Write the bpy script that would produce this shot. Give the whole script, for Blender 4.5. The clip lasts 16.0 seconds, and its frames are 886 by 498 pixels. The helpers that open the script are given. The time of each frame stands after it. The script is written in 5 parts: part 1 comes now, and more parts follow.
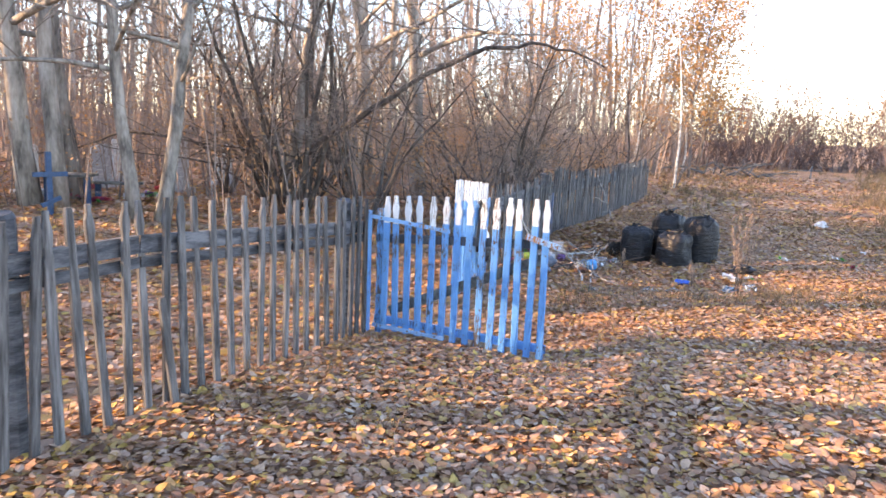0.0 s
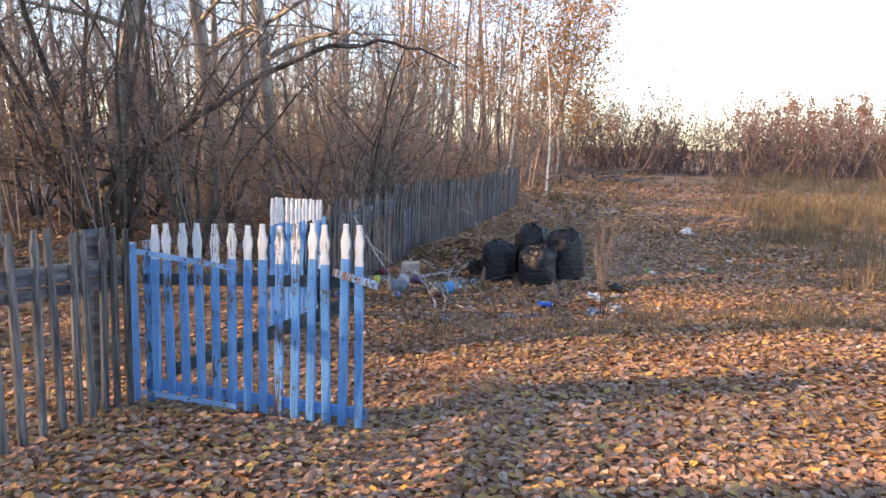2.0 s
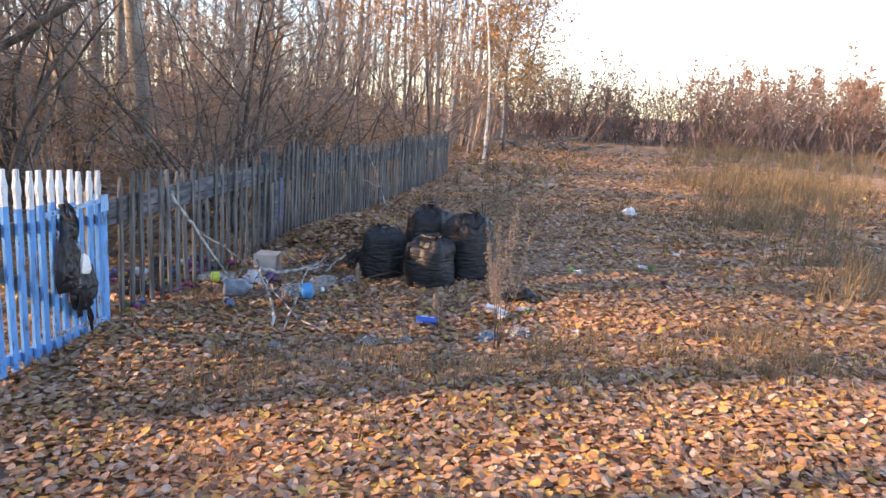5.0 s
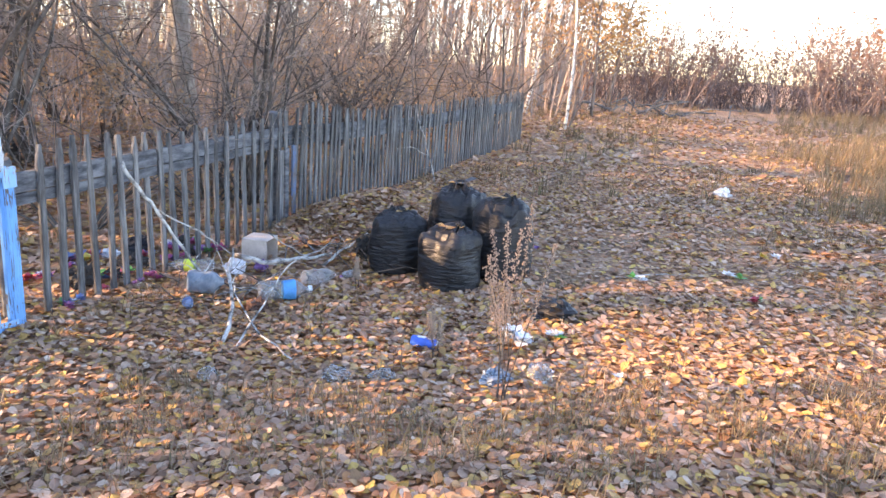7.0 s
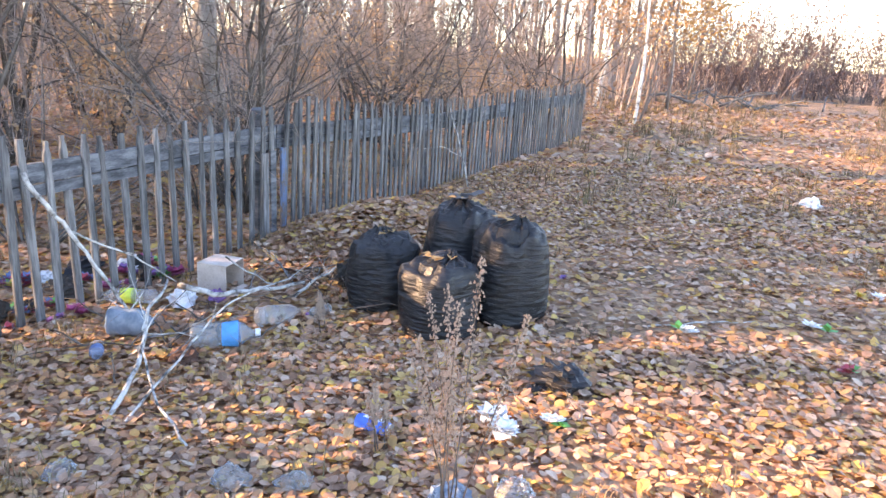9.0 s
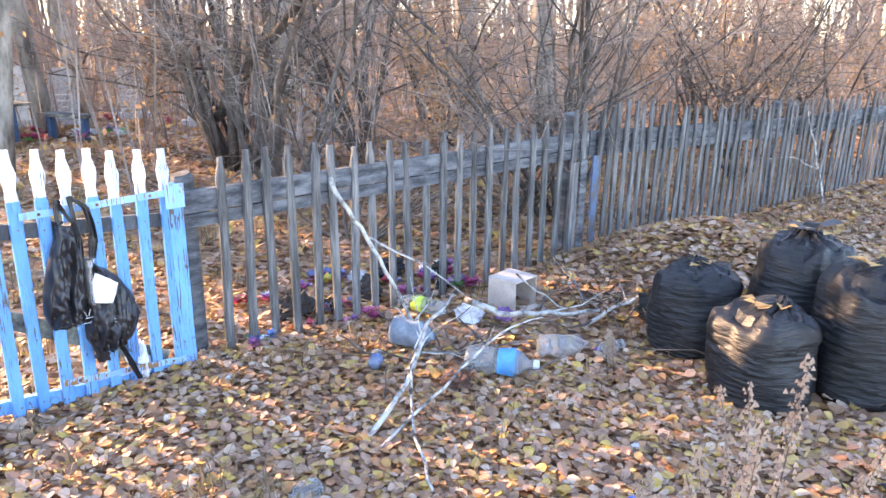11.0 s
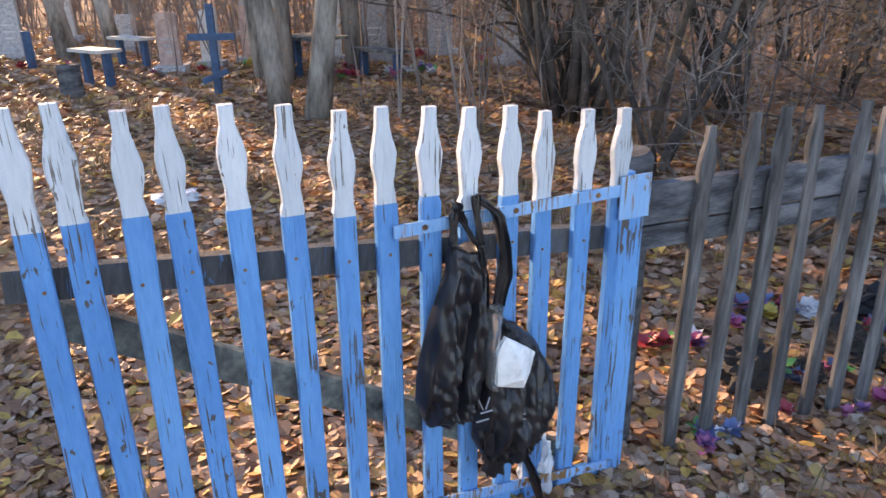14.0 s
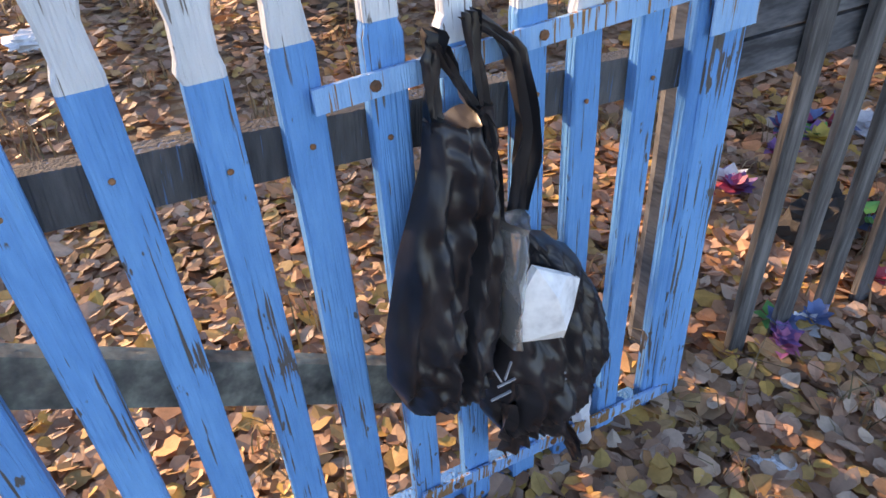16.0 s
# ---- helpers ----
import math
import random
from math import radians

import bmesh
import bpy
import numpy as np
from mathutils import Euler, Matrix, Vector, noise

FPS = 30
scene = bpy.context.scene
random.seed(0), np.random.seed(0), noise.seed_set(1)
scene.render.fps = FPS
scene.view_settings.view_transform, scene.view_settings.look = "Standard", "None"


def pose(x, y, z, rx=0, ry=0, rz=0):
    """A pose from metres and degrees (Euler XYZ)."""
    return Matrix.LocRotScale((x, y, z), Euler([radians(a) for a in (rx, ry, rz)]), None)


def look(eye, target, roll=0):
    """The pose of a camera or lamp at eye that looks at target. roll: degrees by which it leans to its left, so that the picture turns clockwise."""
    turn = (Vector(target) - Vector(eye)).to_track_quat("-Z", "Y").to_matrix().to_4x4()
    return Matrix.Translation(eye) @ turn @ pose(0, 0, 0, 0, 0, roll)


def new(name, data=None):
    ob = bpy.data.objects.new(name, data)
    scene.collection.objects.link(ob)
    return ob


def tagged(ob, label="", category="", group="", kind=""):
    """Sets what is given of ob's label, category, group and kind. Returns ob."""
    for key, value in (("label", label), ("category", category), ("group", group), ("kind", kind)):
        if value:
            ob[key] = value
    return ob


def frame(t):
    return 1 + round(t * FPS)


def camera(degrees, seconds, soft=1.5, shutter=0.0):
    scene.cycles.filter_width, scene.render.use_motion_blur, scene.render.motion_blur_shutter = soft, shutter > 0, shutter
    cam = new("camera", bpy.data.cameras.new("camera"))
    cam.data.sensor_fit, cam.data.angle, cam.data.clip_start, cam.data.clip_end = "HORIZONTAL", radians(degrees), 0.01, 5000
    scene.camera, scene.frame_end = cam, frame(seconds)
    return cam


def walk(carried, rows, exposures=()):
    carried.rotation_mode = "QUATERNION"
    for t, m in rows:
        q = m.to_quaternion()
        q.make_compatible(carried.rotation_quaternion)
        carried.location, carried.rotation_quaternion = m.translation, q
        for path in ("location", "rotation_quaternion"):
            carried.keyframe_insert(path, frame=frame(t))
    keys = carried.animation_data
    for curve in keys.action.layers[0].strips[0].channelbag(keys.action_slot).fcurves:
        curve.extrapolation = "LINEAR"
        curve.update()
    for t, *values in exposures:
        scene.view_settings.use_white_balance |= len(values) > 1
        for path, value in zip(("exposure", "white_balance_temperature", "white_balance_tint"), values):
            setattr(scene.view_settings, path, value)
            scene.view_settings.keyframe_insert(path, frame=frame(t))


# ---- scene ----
cam = camera(63.8, 16.0, shutter=0.12)
PATH = [
    (0, (0.059, 0.039, 1.472), (-0.15, 1.999, 1.137), 2.4),
    (0.5, (0.161, 0.253, 1.48), (0.163, 2.23, 1.178), 2.7),
    (1, (0.228, 0.549, 1.478), (0.355, 2.527, 1.209), 3.2),
    (1.5, (0.363, 0.884, 1.441), (0.567, 2.855, 1.168), 2.3),
    (2, (0.519, 1.219, 1.47), (0.623, 3.194, 1.171), 1.8),
    (2.5, (0.576, 1.555, 1.45), (0.706, 3.528, 1.148), 3.0),
    (3, (0.693, 1.893, 1.409), (0.926, 3.853, 1.087), 2.1),
    (3.5, (0.898, 2.239, 1.421), (0.975, 4.207, 1.072), 1.6),
    (4, (1.054, 2.572, 1.401), (1.196, 4.522, 0.98), 2.3),
    (4.5, (1.204, 2.897, 1.416), (1.51, 4.828, 0.992), 2.7),
    (5, (1.455, 3.242, 1.425), (1.689, 5.189, 1.033), 3.4),
    (5.2, (1.537, 3.37, 1.432), (1.713, 5.316, 1.007), 3.6),
    (7.3, (2.16, 4.788, 1.399), (2.144, 6.722, 0.888), 4.0),
    (7.5, (2.199, 4.915, 1.394), (2.208, 6.849, 0.884), 4.0),
    (8, (2.33, 5.216, 1.375), (2.281, 7.14, 0.831), 2.7),
    (8.5, (2.507, 5.505, 1.4), (2.204, 7.409, 0.866), 2.7),
    (9, (2.57, 5.783, 1.387), (2.345, 7.694, 0.843), 3.4),
    (9.5, (2.582, 6.006, 1.385), (2.313, 7.913, 0.844), 2.1),
    (10, (2.621, 6.216, 1.383), (1.879, 7.994, 0.846), 1.7),
    (10.2, (2.629, 6.272, 1.379), (1.709, 7.961, 0.834), 1.6),
    (12.3, (2.0, 6.501, 1.334), (0.788, 7.973, 0.732), -0.3),
    (12.5, (1.851, 6.581, 1.291), (0.507, 7.937, 0.697), -1.3),
    (13, (1.53, 6.76, 1.277), (-0.042, 7.832, 0.661), -1.8),
    (13.5, (1.181, 6.851, 1.249), (-0.303, 8.039, 0.629), 3.0),
    (14, (0.837, 6.963, 1.173), (-0.693, 8.03, 0.449), -0.8),
    (14.5, (0.575, 7.183, 1.107), (-1.043, 8.072, 0.337), -3.1),
    (15, (0.414, 7.305, 1.079), (-1.111, 8.241, 0.187), -4.5),
    (15.5, (0.26, 7.345, 1.011), (-1.058, 8.411, -0.049), -2.9),
    (16, (0.214, 7.366, 0.96), (-1.051, 8.375, -0.215), -4.1),
]
EXPOSURES = [(t, stops, 8250, 21) for t, stops in ((0.0, 2.68), (0.5, 2.48), (1.5, 2.03), (2.5, 1.98), (3.5, 1.93), (5.0, 2.18), (7.5, 3.08), (9.0, 3.2), (10.0, 3.5), (12.5, 3.23), (13.0, 2.83), (14.5, 2.03), (15.0, 1.98), (16.0, 2.08))]
walk(cam, [(t, look(eye, target, roll)) for t, eye, target, roll in PATH], EXPOSURES)

# ---- light ----
SUN_FROM = Vector((-0.99, -0.08, 0.0)).normalized()
SUN_UP = 16.5
world = bpy.data.worlds.new("sky")
scene.world = world
world.use_nodes = True
wn = world.node_tree.nodes
sky = wn.new("ShaderNodeTexSky")
sky.sky_type = "NISHITA"
sky.sun_disc = False
sky.sun_elevation = radians(SUN_UP)
sky.sun_rotation = math.atan2(SUN_FROM.x, SUN_FROM.y)
sky.air_density = 0.8
sky.dust_density = 0.1
sky.ozone_density = 2.4
wn["Background"].inputs["Strength"].default_value = 0.15
world.node_tree.links.new(sky.outputs["Color"], wn["Background"].inputs["Color"])
sun_data = bpy.data.lights.new("sun", "SUN")
sun_data.energy = 3.6
sun_data.angle = radians(0.6)
sun_data.color = (1.0, 0.75, 0.51)
sun = new("sun", sun_data)
sun.matrix_world = look(SUN_FROM * 60 + Vector((0, 0, 60 * math.tan(radians(SUN_UP)))), (0, 0, 0))


# ---- materials ----
def rgb(c):
    return (c[0], c[1], c[2], 1.0)


def material(name, colours, scale=8.0, stretch=(1, 1, 1), rough=0.85, bump=0.3, fine=60.0, metal=0.0, vary=0.0, island=False, through_light=0.0, clear=0.0, spec=0.3):
    """Noise at two scales over a ramp of colours, with relief; vary: spread of brightness between pieces."""
    m = bpy.data.materials.new(name)
    m.use_nodes = True
    nt = m.node_tree
    N, L = nt.nodes, nt.links
    b = N["Principled BSDF"]
    out = N["Material Output"]
    co = N.new("ShaderNodeTexCoord")
    mp = N.new("ShaderNodeMapping")
    mp.inputs["Scale"].default_value = stretch
    L.new(co.outputs["Object"], mp.inputs["Vector"])
    info = N.new("ShaderNodeObjectInfo")
    shift = N.new("ShaderNodeVectorMath")
    shift.operation = "ADD"
    L.new(mp.outputs["Vector"], shift.inputs[0])
    mul = N.new("ShaderNodeMath")
    mul.operation = "MULTIPLY"
    mul.inputs[1].default_value = 37.0
    L.new(info.outputs["Random"], mul.inputs[0])
    L.new(mul.outputs[0], shift.inputs[1])
    n1 = N.new("ShaderNodeTexNoise")
    n1.inputs["Scale"].default_value = scale
    n1.inputs["Detail"].default_value = 5.0
    L.new(shift.outputs[0], n1.inputs["Vector"])
    n2 = N.new("ShaderNodeTexNoise")
    n2.inputs["Scale"].default_value = fine
    n2.inputs["Detail"].default_value = 3.0
    L.new(shift.outputs[0], n2.inputs["Vector"])
    mix = N.new("ShaderNodeMath")
    mix.operation = "MULTIPLY_ADD"
    mix.inputs[1].default_value = 0.35
    mix.inputs[2].default_value = -0.175
    L.new(n2.outputs["Fac"], mix.inputs[0])
    add = N.new("ShaderNodeMath")
    L.new(n1.outputs["Fac"], add.inputs[0])
    L.new(mix.outputs[0], add.inputs[1])
    ramp = N.new("ShaderNodeValToRGB")
    els = ramp.color_ramp.elements
    lo, hi = (0.0, 1.0) if island else (0.32, 0.68)
    while len(els) < len(colours):
        els.new(0.5)
    for i, c in enumerate(colours):
        els[i].position = lo + (hi - lo) * i / max(1, len(colours) - 1)
        els[i].color = rgb(c)
    colour = ramp.outputs["Color"]
    if island:
        geo = N.new("ShaderNodeNewGeometry")
        L.new(geo.outputs["Random Per Island"], ramp.inputs["Fac"])
        hs = N.new("ShaderNodeMixRGB")
        hs.blend_type = "MULTIPLY"
        hs.inputs["Fac"].default_value = 0.6
        L.new(colour, hs.inputs["Color1"])
        r2 = N.new("ShaderNodeValToRGB")
        r2.color_ramp.elements[0].position, r2.color_ramp.elements[1].position = 0.3, 0.7
        r2.color_ramp.elements[0].color, r2.color_ramp.elements[1].color = (0.55, 0.5, 0.45, 1), (1.15, 1.1, 1.05, 1)
        L.new(add.outputs[0], r2.inputs["Fac"])
        L.new(r2.outputs["Color"], hs.inputs["Color2"])
        colour = hs.outputs["Color"]
    else:
        L.new(add.outputs[0], ramp.inputs["Fac"])
    if vary:
        hv = N.new("ShaderNodeHueSaturation")
        mr = N.new("ShaderNodeMapRange")
        mr.inputs["To Min"].default_value, mr.inputs["To Max"].default_value = 1.0 - vary, 1.0 + vary
        L.new(info.outputs["Random"], mr.inputs["Value"])
        L.new(mr.outputs[0], hv.inputs["Value"])
        L.new(colour, hv.inputs["Color"])
        colour = hv.outputs["Color"]
    L.new(colour, b.inputs["Base Color"])
    b.inputs["Roughness"].default_value = rough
    b.inputs["Metallic"].default_value = metal
    b.inputs["Specular IOR Level"].default_value = spec
    if clear:
        b.inputs["Transmission Weight"].default_value = clear
        b.inputs["IOR"].default_value = 1.25
    if bump:
        bp = N.new("ShaderNodeBump")
        bp.inputs["Strength"].default_value = bump
        bp.inputs["Distance"].default_value = 0.01
        L.new(add.outputs[0], bp.inputs["Height"])
        L.new(bp.outputs["Normal"], b.inputs["Normal"])
    if through_light:
        tr = N.new("ShaderNodeBsdfTranslucent")
        L.new(colour, tr.inputs["Color"])
        ms = N.new("ShaderNodeMixShader")
        ms.inputs["Fac"].default_value = through_light
        L.new(b.outputs[0], ms.inputs[1])
        L.new(tr.outputs[0], ms.inputs[2])
        L.new(ms.outputs[0], out.inputs["Surface"])
    return m


def paint(name, coat, under, wear, rough=0.5):
    """Old paint on wood: grain lines along the board and flaked streaks that bare the wood."""
    m = material(name, coat, scale=5.0, stretch=(1, 1, 0.25), rough=rough, bump=0.15, fine=90.0, vary=0.06)
    nt = m.node_tree
    N, L = nt.nodes, nt.links
    b = N["Principled BSDF"]
    src = b.inputs["Base Color"].links[0].from_socket
    co = N.new("ShaderNodeTexCoord")
    info = N.new("ShaderNodeObjectInfo")
    comb = N.new("ShaderNodeCombineXYZ")
    mul = N.new("ShaderNodeMath")
    mul.operation = "MULTIPLY"
    mul.inputs[1].default_value = 11.0
    L.new(info.outputs["Random"], mul.inputs[0])
    for k in range(3):
        L.new(mul.outputs[0], comb.inputs[k])
    ad = N.new("ShaderNodeVectorMath")
    L.new(co.outputs["Object"], ad.inputs[0])
    L.new(comb.outputs[0], ad.inputs[1])
    mp = N.new("ShaderNodeMapping")
    mp.inputs["Scale"].default_value = (190, 190, 7)
    L.new(ad.outputs[0], mp.inputs["Vector"])
    n = N.new("ShaderNodeTexNoise")
    n.inputs["Scale"].default_value = 1.0
    n.inputs["Detail"].default_value = 4.0
    L.new(mp.outputs["Vector"], n.inputs["Vector"])
    big = N.new("ShaderNodeTexNoise")
    big.inputs["Scale"].default_value = 6.0
    L.new(ad.outputs[0], big.inputs["Vector"])
    sm = N.new("ShaderNodeMath")
    sm.operation = "MULTIPLY_ADD"
    sm.inputs[1].default_value = 0.5
    L.new(big.outputs["Fac"], sm.inputs[0])
    L.new(n.outputs["Fac"], sm.inputs[2])
    mp2 = N.new("ShaderNodeMapping")
    mp2.inputs["Scale"].default_value = (60, 60, 24)
    L.new(ad.outputs[0], mp2.inputs["Vector"])
    chip = N.new("ShaderNodeTexNoise")
    chip.inputs["Scale"].default_value = 1.0
    chip.inputs["Detail"].default_value = 3.0
    L.new(mp2.outputs["Vector"], chip.inputs["Vector"])
    chips = N.new("ShaderNodeMath")
    chips.operation = "MULTIPLY_ADD"
    chips.inputs[1].default_value = 0.55
    L.new(big.outputs["Fac"], chips.inputs[0])
    L.new(chip.outputs["Fac"], chips.inputs[2])
    most = N.new("ShaderNodeMath")
    most.operation = "MAXIMUM"
    L.new(sm.outputs[0], most.inputs[0])
    off = N.new("ShaderNodeMath")
    off.operation = "SUBTRACT"
    off.inputs[1].default_value = 0.085
    L.new(chips.outputs[0], off.inputs[0])
    L.new(off.outputs[0], most.inputs[1])
    r = N.new("ShaderNodeValToRGB")
    r.color_ramp.elements[0].position, r.color_ramp.elements[1].position = wear, wear + 0.03
    # some boards have kept their paint, others have lost much of it
    board = N.new("ShaderNodeMapRange")
    board.interpolation_type = "SMOOTHERSTEP"
    board.inputs["From Min"].default_value, board.inputs["From Max"].default_value = 0.55, 1.0
    board.inputs["To Min"].default_value, board.inputs["To Max"].default_value = -0.022, 0.075
    L.new(info.outputs["Random"], board.inputs["Value"])
    worn = N.new("ShaderNodeMath")
    L.new(most.outputs[0], worn.inputs[0])
    L.new(board.outputs[0], worn.inputs[1])
    L.new(worn.outputs[0], r.inputs["Fac"])
    mix = N.new("ShaderNodeMixRGB")
    L.new(r.outputs["Color"], mix.inputs["Fac"])
    L.new(src, mix.inputs["Color1"])
    mix.inputs["Color2"].default_value = rgb(under)
    L.new(mix.outputs["Color"], b.inputs["Base Color"])
    bp = N.new("ShaderNodeBump")
    bp.inputs["Strength"].default_value = 0.85
    bp.inputs["Distance"].default_value = 0.009
    bp.invert = True
    L.new(sm.outputs[0], bp.inputs["Height"])
    L.new(bp.outputs["Normal"], b.inputs["Normal"])
    return m


GREY_WOOD = material("weathered_wood", [(0.05, 0.048, 0.048), (0.115, 0.112, 0.112), (0.205, 0.20, 0.198)], scale=7, stretch=(6, 6, 0.5), bump=0.6, fine=30, vary=0.28)
DARK_WOOD = material("dark_weathered_wood", [(0.035, 0.038, 0.044), (0.082, 0.087, 0.098), (0.15, 0.156, 0.168)], scale=6, stretch=(1, 1, 4), bump=0.6, fine=40, vary=0.2)
BLUE_PAINT = paint("blue_paint", [(0.065, 0.25, 0.56), (0.09, 0.31, 0.65), (0.125, 0.375, 0.72)], (0.10, 0.09, 0.085), 0.882)
WHITE_PAINT = paint("white_paint", [(0.52, 0.57, 0.62), (0.61, 0.66, 0.71), (0.69, 0.73, 0.77)], (0.18, 0.165, 0.15), 0.882)
PALE_BLUE = paint("pale_blue_paint", [(0.16, 0.38, 0.70), (0.22, 0.46, 0.76), (0.30, 0.53, 0.78)], (0.30, 0.16, 0.07), 0.86)
RAIL_WOOD = paint("weathered_rail", [(0.035, 0.038, 0.043), (0.07, 0.075, 0.083), (0.125, 0.13, 0.137)], (0.06, 0.13, 0.25), 0.86, 0.85)
MOSSY_WOOD = material("lichen_grown_wood", [(0.05, 0.05, 0.05), (0.13, 0.13, 0.12), (0.27, 0.28, 0.24)], scale=9, bump=0.7, fine=70)


def litter_material():
    """Earth, thickly covered by flat old leaves: cells of leaf colour over dark soil."""
    m = material("leafy_soil", [(0.06, 0.045, 0.035), (0.13, 0.095, 0.07), (0.20, 0.14, 0.095)], scale=1.6, bump=0.0, fine=30, rough=0.95)
    nt = m.node_tree
    N, L = nt.nodes, nt.links
    b = N["Principled BSDF"]
    src = b.inputs["Base Color"].links[0].from_socket
    co = N.new("ShaderNodeTexCoord")
    warp = N.new("ShaderNodeTexNoise")
    warp.inputs["Scale"].default_value = 9.0
    mixv = N.new("ShaderNodeVectorMath")
    mixv.operation = "MULTIPLY_ADD"
    mixv.inputs[1].default_value = (0.06, 0.06, 0.06)
    L.new(co.outputs["Object"], warp.inputs["Vector"])
    L.new(warp.outputs["Color"], mixv.inputs[0])
    L.new(co.outputs["Object"], mixv.inputs[2])
    vo = N.new("ShaderNodeTexVoronoi")
    vo.inputs["Scale"].default_value = 24.0
    L.new(mixv.outputs[0], vo.inputs["Vector"])
    sep = N.new("ShaderNodeSeparateColor")
    L.new(vo.outputs["Color"], sep.inputs["Color"])
    ramp = N.new("ShaderNodeValToRGB")
    els = ramp.color_ramp.elements
    cols = [(0.11, 0.065, 0.045), (0.36, 0.20, 0.12), (0.44, 0.29, 0.19), (0.27, 0.165, 0.11), (0.46, 0.24, 0.11), (0.50, 0.36, 0.25)]
    while len(els) < len(cols):
        els.new(0.5)
    for i, c in enumerate(cols):
        els[i].position = i / (len(cols) - 1)
        els[i].color = rgb(c)
    L.new(sep.outputs["Red"], ramp.inputs["Fac"])
    patch = N.new("ShaderNodeTexNoise")
    patch.inputs["Scale"].default_value = 0.9
    patch.inputs["Detail"].default_value = 4.0
    L.new(co.outputs["Object"], patch.inputs["Vector"])
    pr = N.new("ShaderNodeValToRGB")
    pr.color_ramp.elements[0].position, pr.color_ramp.elements[1].position = 0.36, 0.5
    pr.color_ramp.elements[0].color = (0.25, 0.25, 0.25, 1)
    L.new(patch.outputs["Fac"], pr.inputs["Fac"])
    mix = N.new("ShaderNodeMixRGB")
    L.new(pr.outputs["Color"], mix.inputs["Fac"])
    L.new(src, mix.inputs["Color1"])
    L.new(ramp.outputs["Color"], mix.inputs["Color2"])
    L.new(mix.outputs["Color"], b.inputs["Base Color"])
    bp = N.new("ShaderNodeBump")
    bp.inputs["Strength"].default_value = 0.8
    bp.inputs["Distance"].default_value = 0.02
    L.new(vo.outputs["Distance"], bp.inputs["Height"])
    bp.invert = True
    L.new(bp.outputs["Normal"], b.inputs["Normal"])
    return m


SOIL = litter_material()
LEAVES = material("fallen_leaves", [(0.15, 0.085, 0.06), (0.48, 0.24, 0.13), (0.52, 0.33, 0.24), (0.30, 0.175, 0.12), (0.58, 0.39, 0.29), (0.64, 0.48, 0.37), (0.58, 0.28, 0.11), (0.42, 0.255, 0.18), (0.66, 0.40, 0.11), (0.22, 0.13, 0.09), (0.55, 0.32, 0.21), (0.68, 0.47, 0.13), (0.50, 0.31, 0.22), (0.66, 0.54, 0.43)],
                  scale=25, bump=0.2, fine=120, rough=0.6, island=True, through_light=0.2, spec=0.35)
DRY_GRASS = material("dry_grass", [(0.17, 0.12, 0.075), (0.30, 0.22, 0.14), (0.24, 0.165, 0.105), (0.17, 0.15, 0.08), (0.42, 0.32, 0.21)], scale=6, bump=0, island=True, rough=0.8, through_light=0.25)
BARK = material("grey_bark", [(0.10, 0.088, 0.078), (0.26, 0.235, 0.205), (0.42, 0.385, 0.345)], scale=6, stretch=(1, 1, 0.3), bump=0.9, fine=30, rough=0.95, vary=0.2)
DARK_BARK = material("dark_bark", [(0.04, 0.033, 0.03), (0.09, 0.074, 0.064), (0.15, 0.126, 0.11)], scale=9, stretch=(1, 1, 0.4), bump=0.8, fine=40, rough=0.95)
TWIG = material("twig_bark", [(0.09, 0.072, 0.065), (0.17, 0.138, 0.12), (0.26, 0.212, 0.187)], scale=3, bump=0, rough=0.9)
BIRCH = material("birch_bark", [(0.07, 0.06, 0.055), (0.55, 0.52, 0.48), (0.70, 0.67, 0.62), (0.76, 0.73, 0.68)], scale=5, stretch=(1, 1, 2.2), bump=0.4, fine=40, rough=0.7)
RUST_LEAF = material("rust_foliage", [(0.24, 0.12, 0.075), (0.33, 0.18, 0.11), (0.29, 0.19, 0.135), (0.21, 0.115, 0.08)], scale=6, bump=0, island=True, rough=0.75, through_light=0.35)
TAN_LEAF = material("tan_foliage", [(0.30, 0.19, 0.12), (0.42, 0.28, 0.17), (0.48, 0.34, 0.22), (0.40, 0.22, 0.11)], scale=6, bump=0, island=True, rough=0.75, through_light=0.4)
ORANGE_LEAF = material("orange_foliage", [(0.40, 0.20, 0.085), (0.46, 0.27, 0.12), (0.35, 0.19, 0.09), (0.50, 0.35, 0.18)], scale=6, bump=0, island=True, rough=0.7, through_light=0.35)
# Twig bark again, paled so its colour carries sun and sky light.
LIT_TWIG = material("sunlit_twig_bark", [(0.14, 0.11, 0.097), (0.25, 0.20, 0.175), (0.36, 0.295, 0.26)], scale=3, bump=0, rough=0.9)
BAG_FILM = material("thin_black_plastic", [(0.010, 0.010, 0.013), (0.018, 0.018, 0.022), (0.030, 0.030, 0.036)], scale=22, stretch=(1, 1, 0.4), bump=0.08, fine=40, rough=0.34, spec=0.42)
BLACK_PLASTIC = material("black_plastic", [(0.010, 0.010, 0.012), (0.016, 0.016, 0.018), (0.024, 0.024, 0.027)], scale=9, stretch=(1, 1, 7), bump=1.0, fine=34, rough=0.42, spec=0.38)


